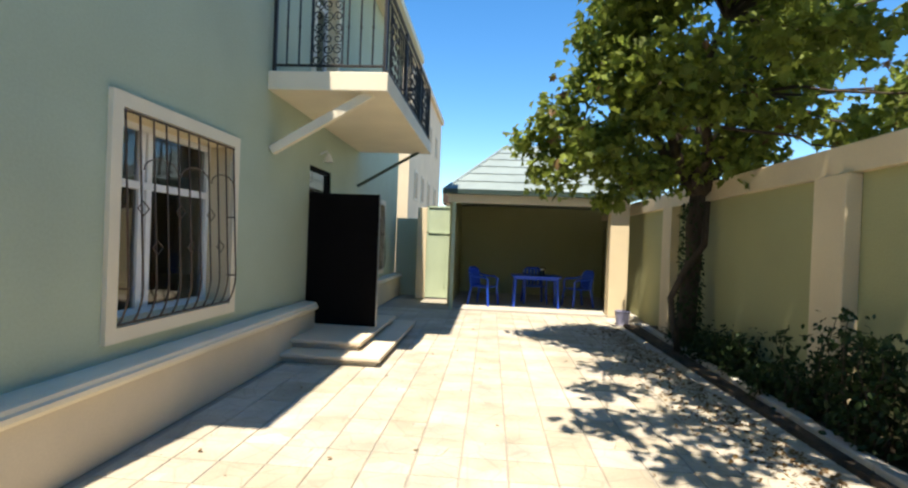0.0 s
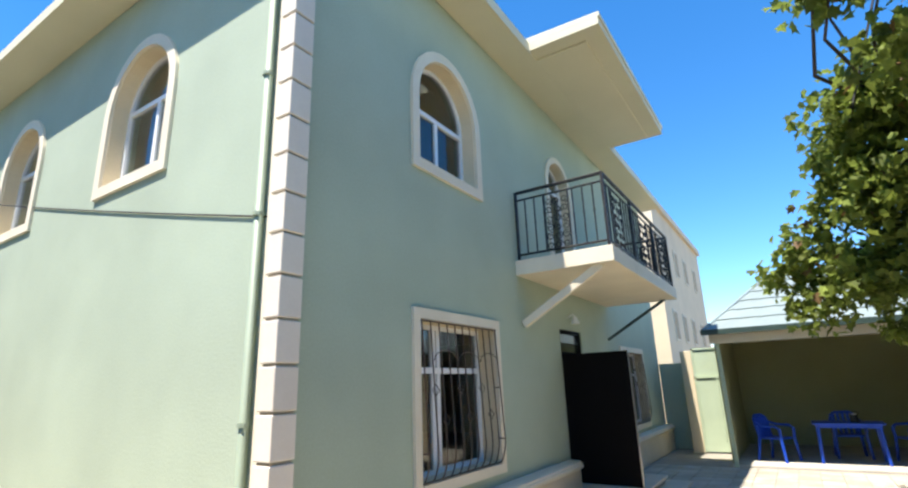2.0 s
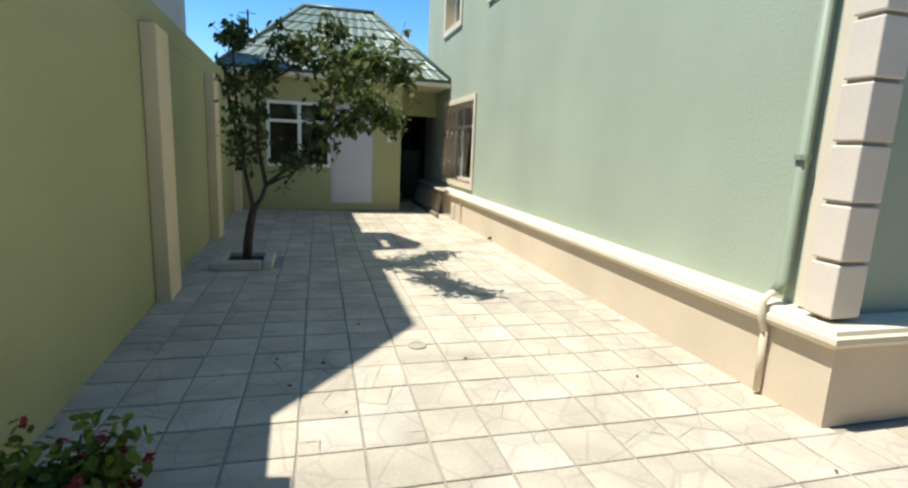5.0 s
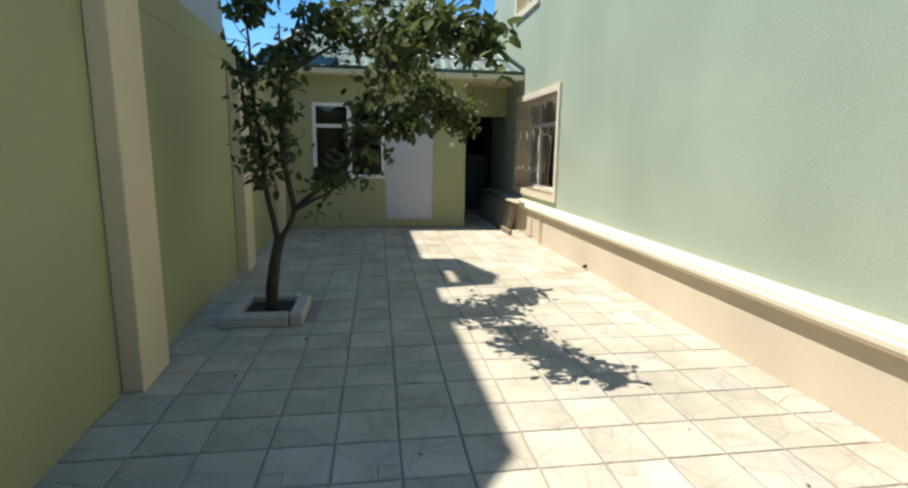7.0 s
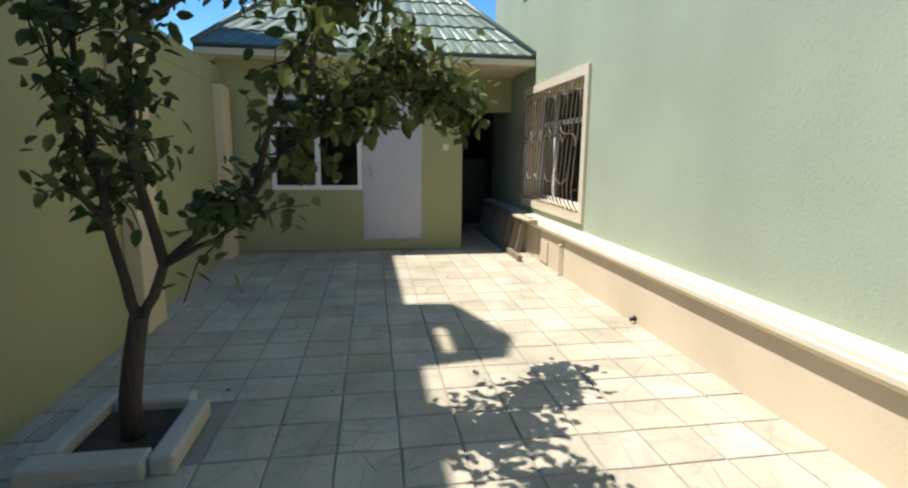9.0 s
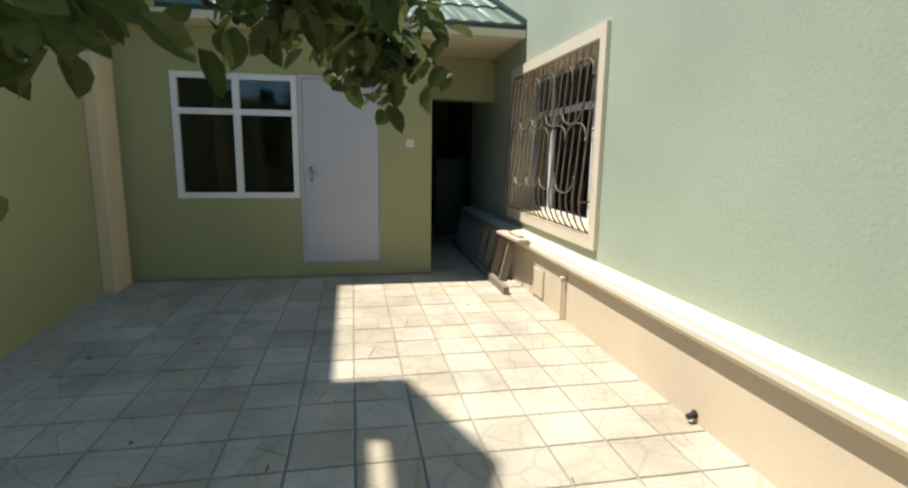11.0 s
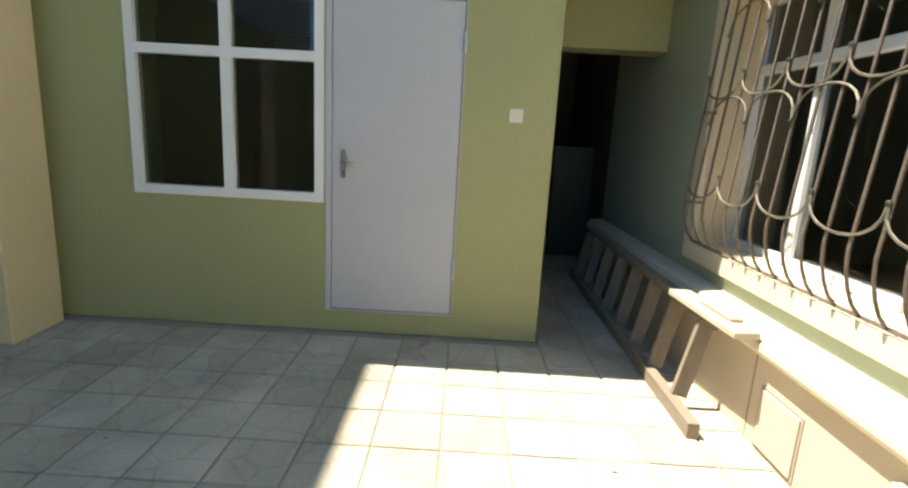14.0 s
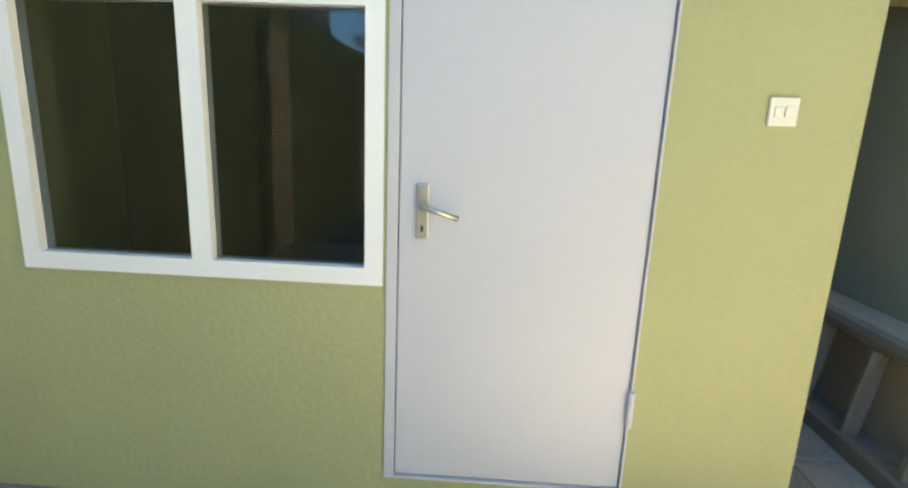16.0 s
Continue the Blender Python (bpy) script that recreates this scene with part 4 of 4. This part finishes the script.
def young_tree():
    rng = random.Random(11)
    t = thing("young_tree", pose(-6.79, -1.585, 0.03), "young small leaved fruit tree in a square planter", "tree")
    bm = bmesh.new()
    tube(bm, [(0, 0, -0.02), (0.015, 0.01, 0.2), (0.0, 0.04, 0.42), (0.02, 0.09, 0.62)], 0.055, 9, 0.042)
    part("trunk", bm, BARK, t, smooth=True)
    lb = bmesh.new()
    tips = []
    stems = (((0.02, 0.09, 0.58), (0.02, 0.0, 1.0), (0.03, -0.03, 1.4), (0.02, -0.06, 1.85), (0.0, -0.1, 2.45)),
             ((0.02, 0.09, 0.58), (0.02, 0.22, 0.86), (-0.02, 0.62, 1.2), (-0.1, 1.0, 1.66), (-0.35, 1.42, 1.74), (-0.6, 1.72, 1.62)),
             ((0.02, 0.21, 0.86), (0.08, 0.14, 1.4), (0.0, 0.15, 1.9), (0.0, 0.35, 2.45)),
             ((0.02, -0.01, 1.15), (0.08, -0.1, 1.6), (0.05, -0.16, 2.0)),
             ((0.02, 0.21, 0.86), (0.08, 0.45, 0.98), (0.08, 0.68, 1.14)),
             ((-0.02, 0.62, 1.2), (0.0, 0.9, 1.5), (0.1, 1.15, 1.5)),
             ((0.02, 0.0, 1.05), (0.05, -0.1, 1.2), (0.05, -0.16, 1.25)),
             ((0.0, 0.15, 1.9), (-0.05, 0.6, 2.2), (0.0, 1.0, 2.3)),
             ((-0.02, 0.62, 1.2), (-0.05, 0.8, 1.8), (0.0, 1.1, 2.15)),
             ((0.0, 0.85, 1.5), (0.4, 1.0, 1.98), (0.9, 1.18, 2.12), (1.3, 1.42, 1.98)))
    for i, st in enumerate(stems):
        pts = []
        for a, b in zip(st, st[1:]):
            a, b = Vector(a), Vector(b)
            for k in range(4):
                pts.append(a.lerp(b, k / 4) + Vector((rng.uniform(-1, 1), rng.uniform(-1, 1), 0)) * 0.012)
        pts.append(Vector(st[-1]))
        tube(lb, pts, 0.026 if i < 3 else 0.016, 7, 0.008)
        tips += pts[3:]
    spots = []
    for p in tips:
        if p.z < 1.05:
            continue
        for _ in range(2 if p.z < 1.3 else 3):
            e = p + Vector((rng.gauss(0, 0.16), rng.gauss(0, 0.13), rng.gauss(0.03, 0.12)))
            if e.y < -0.24:
                continue
            limb(lb, p, e, 0.006, 0.003, rng, 3, 0.08, 4)
            for q in range(rng.randint(5, 10)):
                spots.append(p.lerp(e, rng.uniform(0.4, 1.1)) + Vector((rng.gauss(0, 0.045), rng.gauss(0, 0.045), rng.gauss(0, 0.04))))
    for c, r, n in (((0.0, 0.55, 2.35), 0.27, 200), ((0.0, 0.95, 2.2), 0.25, 190), ((-0.3, 1.3, 1.92), 0.24, 180), ((-0.4, 1.52, 1.75), 0.22, 170), ((-0.62, 1.7, 1.62), 0.2, 150), ((0.0, 1.15, 1.6), 0.2, 130), ((0.0, -0.05, 2.45), 0.22, 140), ((0.1, 0.5, 1.15), 0.16, 90),
                    ((-0.05, 0.2, 2.1), 0.22, 110), ((0.5, 1.1, 2.15), 0.25, 170), ((0.9, 1.2, 2.16), 0.25, 170), ((1.2, 1.25, 2.06), 0.25, 170), ((0.8, 0.9, 2.4), 0.22, 140), ((1.35, 1.48, 1.98), 0.2, 110)):
        spots += clump_spots(c, r, n, rng, 0.2)
    part("bough", lb, BARK, t, smooth=True)
    spots = [p for p in spots if not (p.y < -0.26 or (p.y < -0.1 and p.z < 2.3 and rng.random() < 0.55))]
    leaves("crown", spots, 0.08, "oval", LEAFDARK, t, rng, "small dark green oval leaves")


def shrub(x, y, h, w, seed, label, material=SHRUB, flowers=False, size=0.055):
    rng = random.Random(seed)
    s = thing("shrub", pose(x, y, 0.04), label, "shrub", "shrubs in the beds")
    lb = bmesh.new()
    spots = []
    for i in range(max(5, int(w * 16))):
        a = rng.uniform(0, 2 * math.pi)
        e = Vector((math.cos(a) * w * 0.45 * rng.uniform(0.2, 1), math.sin(a) * w * 0.6 * rng.uniform(0.2, 1), h * rng.uniform(0.5, 1.0)))
        pts = limb(lb, (e.x * 0.3, e.y * 0.3, -0.02), e, 0.009, 0.003, rng, 5, 0.06, 4)
        for p in pts[1:]:
            spots += [p + Vector((rng.gauss(0, 0.05), rng.gauss(0, 0.06), rng.gauss(0, 0.05))) for _ in range(14)]
    part("stem", lb, BARK, s)
    leaves("foliage", spots, size, "oval", material, s, rng)
    if flowers:
        for p in rng.sample(spots, 18):
            leaves("flower", [p + Vector((0, 0, 0.01 * k)) for k in range(3)], 0.045, "fig", PETAL, s, rng, "small red blossom")
    return s


big_tree(Vector((2.50, 7.7, 0.03)), 5, True)
# second tree stands out of view, added only to shade bed and paving
big_tree(Vector((3.75, 0.6, -0.09)), 6, False)
young_tree()
rs = random.Random(3)
for i in range(34):
    y = 0.6 + i * 0.225 + rs.uniform(-0.06, 0.06)
    tall = 0.95 if y < 4.5 else 0.4
    if abs(y - 4.75) < 0.3:
        tall = 1.0
    elif abs(y - 6.4) < 0.2:
        tall = 0.7
    shrub(2.47 + rs.uniform(-0.08, 0.08), y, tall * rs.uniform(0.45, 1.0), rs.uniform(0.42, 0.6), 40 + i, "dark green leafy shrub along the yard wall")
shrub(-2.68, -1.72, 0.24, 0.5, 71, "low flowering rose bush beside the wall", LEAF, True)
shrub(-2.32, -1.76, 0.24, 0.5, 72, "low leafy rose bush beside the wall", LEAF, True)
sb2 = structure("flower_bed", boxes((-2.95, 1.9, -2.1, -1.66, -0.02, 0.045)), SOIL, pose(0, 0, 0), "small soil bed at the foot of the wall", "soil")
rng = random.Random(21)
lit = [Vector((2.0 - abs(rng.gauss(0, 0.35)), rng.uniform(1.0, 9.5), 0.006)) for _ in range(2400)] + [Vector((rng.uniform(-2.4, 1.5), rng.uniform(-1.5, 9), 0.006)) for _ in range(60)] + [Vector((rng.uniform(-11, -3), rng.uniform(-2.2, 1.5), 0.006)) for _ in range(30)]
tagged(leaves("fallen_leaves", lit, 0.04, "oval", DRYLEAF, None, rng, droop=0.0), "scattered brown fallen leaves on the paving", "leaves", kind="stuff")

# ---- pavilion ----
pv = thing("pavilion", pose(0, 0, 0), "open shelter with green hipped metal roof", "pavilion", kind="structure")
part("post", boxes((-1.16, -1.09, 11.02, 11.09, 0, 2.30), bevel=0.004), PALEGREEN, pv, "thin pale green steel post")
part("beam", boxes((-1.25, 2.5, 11.0, 11.14, 2.27, 2.46)), TRIM, pv, "pale cream front beam")
part("back_wall", boxes((-1.25, 2.77, 14.8, 15.0, 0, 2.46)), OLIVE, pv, "olive green back wall")
part("left_wall", boxes((-1.25, -1.17, 11.6, 14.799, 0, 2.46)), OLIVE, pv)
part("right_pier", boxes((2.12, 2.5, 11.02, 11.32, 0, 2.268), bevel=0.01), CREAM, pv, "cream pier")
part("inner_pier", boxes((2.5, 2.77, 12.3, 12.5, 0, 2.46)), CREAM, pv)
part("ceiling", boxes((-1.3, 2.77, 10.95, 15.0, 2.462, 2.50)), ROOF, pv)
EV = 2.51
pa, pb, pc, pd = (-1.32, 10.85, EV), (2.85, 10.85, EV), (1.5, 13.0, 3.8), (-0.06, 13.0, 3.8)
pe, pf = (-1.32, 15.1, EV), (2.85, 15.1, EV)
for q in ((pa, pb, pc, pd), (pa, pe, pd, pd), (pb, pf, pc, pc), (pe, pf, pc, pd)):
    slope("roof_slope", tiled_slope(*q, wave=0.35, step=0.42, amp=0.01), ROOFPALE, pv)
part("gutter", boxes((-1.36, 2.86, 10.80, 10.87, EV - 0.08, EV + 0.02)), GUTTER_OR_SHADE, pv, "dark gutter")
for p, q in ((pa, pd), (pb, pc), (pd, pc)):
    part("ridge_cap", tubes([[Vector(p) + Vector((0, 0, 0.02)), Vector(q) + Vector((0, 0, 0.02))]], 0.035, 7), ROOFPALE, pv)
part("floor_slab", boxes((-1.2, 2.77, 11.1, 14.8, -0.05, 0.03)), CONCRETE, pv)


def chair(m):
    """A moulded plastic armchair."""
    c = thing("plastic_chair", m, "bright blue moulded plastic armchair in the shelter", "chair", "blue plastic chairs")
    part("seat", boxes((-0.22, 0.22, -0.21, 0.22, 0.40, 0.43), bevel=0.012), BLUE, c)
    for i in range(5):
        x = -0.17 + i * 0.085
        part("back_slat", tubes([[(x, 0.20, 0.42), (x, 0.25, 0.6), (x * 0.95, 0.29, 0.8)]], 0.026, 6), BLUE, c)
    part("top_rail", tubes([[(-0.22, 0.27, 0.76), (-0.12, 0.30, 0.83), (0.12, 0.30, 0.83), (0.22, 0.27, 0.76)]], 0.03, 7), BLUE, c)
    for sx in (-1, 1):
        part("armrest", tubes([[(sx * 0.22, 0.26, 0.70), (sx * 0.27, 0.1, 0.65), (sx * 0.27, -0.15, 0.64), (sx * 0.26, -0.22, 0.58)]], 0.024, 6), BLUE, c)
        part("front_leg", tubes([[(sx * 0.26, -0.22, 0.6), (sx * 0.25, -0.21, 0.4), (sx * 0.27, -0.25, 0.0)]], 0.026, 6), BLUE, c)
        part("rear_leg", tubes([[(sx * 0.22, 0.26, 0.74), (sx * 0.22, 0.21, 0.42), (sx * 0.25, 0.28, 0.0)]], 0.026, 6), BLUE, c)
    return c


c0 = chair(pose(-0.45, 11.95, 0.03, 0, 0, 65))
copy_thing(c0, pose(1.72, 12.35, 0.03, 0, 0, -70))
copy_thing(c0, pose(0.75, 12.75, 0.03, 0, 0, 5))
tb = thing("plastic_table", pose(0.72, 12.05, 0.03), "blue plastic garden table in the shelter", "table")
part("tabletop", boxes((-0.55, 0.55, -0.35, 0.35, 0.68, 0.71), bevel=0.01), BLUE, tb)
part("apron", slab(rect(-0.5, 0.5, -0.3, 0.3), [rect(-0.47, 0.47, -0.27, 0.27)], 0.0, 0.06), BLUE, tb).matrix_basis = pose(0, 0, 0.62, 90)
for sx in (-1, 1):
    for sy in (-1, 1):
        part("leg", tubes([[(sx * 0.46, sy * 0.27, 0.68), (sx * 0.49, sy * 0.3, 0.0)]], 0.028, 7), BLUE, tb)
kt = thing("kettle", pose(0.85, 12.0, 0.741), "small dark kettle standing on the table", "kettle")
kb = bmesh.new()
bmesh.ops.create_cone(kb, cap_ends=True, segments=14, radius1=0.075, radius2=0.05, depth=0.13)
bmesh.ops.translate(kb, vec=(0, 0, 0.065), verts=kb.verts)
part("body", kb, IRON, kt, smooth=False)
part("handle", tubes([[(0.05, 0, 0.11), (0.09, 0, 0.17), (0, 0, 0.2), (-0.05, 0, 0.13)]], 0.008, 6), IRON, kt)
part("lid", tubes([[(0, 0, 0.13), (0, 0, 0.15)]], 0.045, 10), PVC, kt, "pale lid")
bk = thing("bucket", pose(2.18, 10.05, 0.0), "faded grey plastic bucket beside the wall", "bucket")
bb = bmesh.new()
bmesh.ops.create_cone(bb, cap_ends=False, segments=18, radius1=0.11, radius2=0.14, depth=0.26)
bmesh.ops.translate(bb, vec=(0, 0, 0.13), verts=bb.verts)
bmesh.ops.solidify(bb, geom=list(bb.faces), thickness=0.006)
part("pail", bb, BIN, bk)
part("rim", tubes([[(0.14 * math.cos(a), 0.14 * math.sin(a), 0.26) for a in [math.pi * i / 10 for i in range(21)]]], 0.008, 5), BIN, bk)
part("base", tubes([[(0, 0, 0.002), (0, 0, 0.012)]], 0.11, 18), BIN, bk)

# ---- far end of the yard ----
structure("wall_end", boxes((-2.8, -2.1, 13.56, 13.78, 0, 2.0)), SAGE, pose(0, 0, 0), "green yard wall beyond the house end")
structure("wall_end_pier", boxes((-2.16, -1.92, 12.9, 13.2, 0, 2.25), bevel=0.01), CREAM, pose(0, 0, 0), "cream pier beside the gate")
gt = thing("metal_gate", pose(-1.92, 12.95, 0), "pale green sheet metal gate in the sun", "gate", kind="structure")
part("sheet", boxes((0, 0.66, 0.0, 0.03, 0.03, 2.3)), PALEGREEN, gt)
for r in ((0.0, 0.04, 0.03, 2.3), (0.62, 0.66, 0.03, 2.3), (0.0, 0.66, 2.26, 2.3), (0.0, 0.66, 1.62, 1.66), (0.45, 0.48, 0.3, 1.62)):
    part("gate_bar", boxes((r[0], r[1], -0.025, -0.001, r[2], r[3])), PALEGREEN, gt)


def neighbour(name, x0, x1, y0, y1, h, label, material):
    b = thing(name, pose(0, 0, 0), label, "house")
    part("wall", boxes((x0, x1, y0, y1, 0, h)), material, b)
    part("parapet", boxes((x0 - 0.12, x1 + 0.12, y0 - 0.12, y1 + 0.12, h + 0.001, h + 0.25)), material, b)
    return b


nb = neighbour("neighbour_house", -12.0, -3.2, 17.6, 27.6, 7.6, "cream two storey neighbouring house with small windows", NEIGH)
for y in (18.8, 20.6, 22.6, 25.0):
    for z in (2.9, 5.4):
        w = part("window", boxes((-3.199, -3.17, y, y + 0.75, z, z + 1.1)), TRIM, nb)
        part("pane", boxes((-3.169, -3.16, y + 0.08, y + 0.67, z + 0.08, z + 1.02)), CURTAIN, w)
nr = thing("neighbour_shed", pose(0, 0, 0), "low red roofed building seen far behind the gate", "house")
part("wall", boxes((-3.0, 1.0, 30, 34, 0, 3.6)), NEIGH, nr)
part("roof", boxes((-3.2, 1.2, 29.8, 34.2, 3.601, 4.3)), RUST, nr)
ns = thing("neighbour_block", pose(0, -3.07, 0, 0, 0, 180.63), "tall grey rendered house close behind the yard wall", "house")
part("wall", slab([(3.52, 0), (11.95, 0), (11.95, 7.45), (4.99, 7.45), (3.52, 4.95)], [], 0.0, 6.0), NEIGHGREY, ns)
part("roof_housing", slab([(7.95, 7.452), (9.43, 7.452), (9.465, 8.54), (8.56, 9.32), (8.14, 8.98)], [rect(8.22, 8.75, 7.91, 8.2)], 0.0, 0.05), NEIGHGREY, ns, "thin rooftop screen")

for y, h in ((-2.92, 5.5), (-3.5, 5.1)):
    ms = thing("antenna_mast", pose(-19.0, y, -0.12), "thin dark antenna mast behind the outbuilding", "antenna")
    part("pole", tubes([[(0, 0, 0), (0, 0, h)]], 0.03, 6), IRON, ms)
    part("crossbar", tubes([[(0, -0.25, h - 0.1), (0, 0.25, h - 0.1)]], 0.012, 5), IRON, ms)

# closing wall behind the walk
structure("wall_behind", boxes((2.781, 3.0, -2.6, -2.2, 0, 2.42)), OLIVE, pose(0, 0, 0), "end of the olive yard wall")

# ---- pavers ----
PITCH = 0.305


def paver_mesh(seed):
    """One cast slab: whole, or pressed into two to four stones, with worn edges."""
    rng = random.Random(seed)
    h = PITCH / 2 - 0.005
    k = seed % 9
    a, b = rng.uniform(-0.04, 0.04), rng.uniform(0.03, 0.07)
    if k in (0, 1, 2, 6, 7, 8):
        polys = [[(-h, -h), (h, -h), (h, h), (-h, h)]]
    elif k == 3:
        c = h - 0.10
        polys = [[(c, c), (h, c), (h, h), (c, h)], [(-h, -h), (h, -h), (h, c), (c, c), (c, h), (-h, h)]]
    elif k == 4:
        polys = [[(-h, -h), (h, -h), (h, a), (0.02, b), (-h, a - 0.02)], [(-h, a - 0.02), (0.02, b), (h, a), (h, h), (-h, h)]]
    else:
        polys = [[(-h, -h), (a, -h), (b, 0.0), (-h, b)], [(a, -h), (h, -h), (h, a), (b, 0.0)], [(-h, b), (b, 0.0), (h, a), (h, h), (-h, h)]]
    v, f = [], []
    for poly in polys:
        ring = []
        for i, (p, q) in enumerate(zip(poly, poly[1:] + poly[:1])):
            ring.append(p)
            ring.append(((p[0] + q[0]) / 2, (p[1] + q[1]) / 2))
        cx, cy = sum(p[0] for p in poly) / len(poly), sum(p[1] for p in poly) / len(poly)

        def inset(p, d):
            x, y = cx - p[0], cy - p[1]
            r = math.hypot(x, y)
            return p[0] + x / r * d, p[1] + y / r * d
        n, s = len(ring), len(v)
        top = rng.uniform(-0.001, 0.002)
        j = [rng.uniform(-0.0025, 0.0025) for _ in ring]
        for d, z in ((0.0, -0.010), (0.001, top - 0.003), (0.007, top)):
            v += [(*inset(p, d + j[i]), z) for i, p in enumerate(ring)]
        for lay in (0, n):
            for i in range(n):
                f.append((s + lay + i, s + lay + (i + 1) % n, s + lay + n + (i + 1) % n, s + lay + n + i))
        f.append(tuple(s + 2 * n + i for i in range(n)))
    return v, f


kinds = []
for k in range(18):
    v, f = paver_mesh(k)
    me = bpy.data.meshes.new("paver")
    me.from_pydata(v, [], f)
    me.materials.append(PAVER)
    kinds.append((me, v, f))
rng = random.Random(8)
rv, rf = [], []
for i in range(-52, 8):
    for j in range(-8, 38):
        x, y = i * PITCH - 0.0075, j * PITCH - 0.1475
        inside = (-16.0 < x < -2.75 and -2.45 < y < 1.75) or (-2.75 <= x < 2.2 and -2.25 < y < 11.0)
        if not inside or (x < -11.84 and y < 0.98):
            continue
        if abs(x + 6.83) < 0.36 and abs(y + 1.6) < 0.3:
            continue
        me, v, f = rng.choice(kinds)
        if -7.6 < x < -1.6 and y < 1.75:
            o = new("paver", me)
            o.parent = floor
            o.location = (x, y, 0)
            o.rotation_euler = (rng.uniform(-0.002, 0.002), rng.uniform(-0.002, 0.002), math.pi / 2 * rng.randint(0, 3))
        else:
            b = len(rv)
            turn = rng.randint(0, 1)
            rv += [(x + (-p[0] if turn else p[0]), y + (-p[1] if turn else p[1]), p[2]) for p in v]
            rf += [tuple(b + q for q in face) for face in f]
me = bpy.data.meshes.new("far_pavers")
me.from_pydata(rv, [], rf)
me.materials.append(PAVER)
fp = new("far_pavers", me)
fp.parent = floor
tagged(fp, kind="stuff")
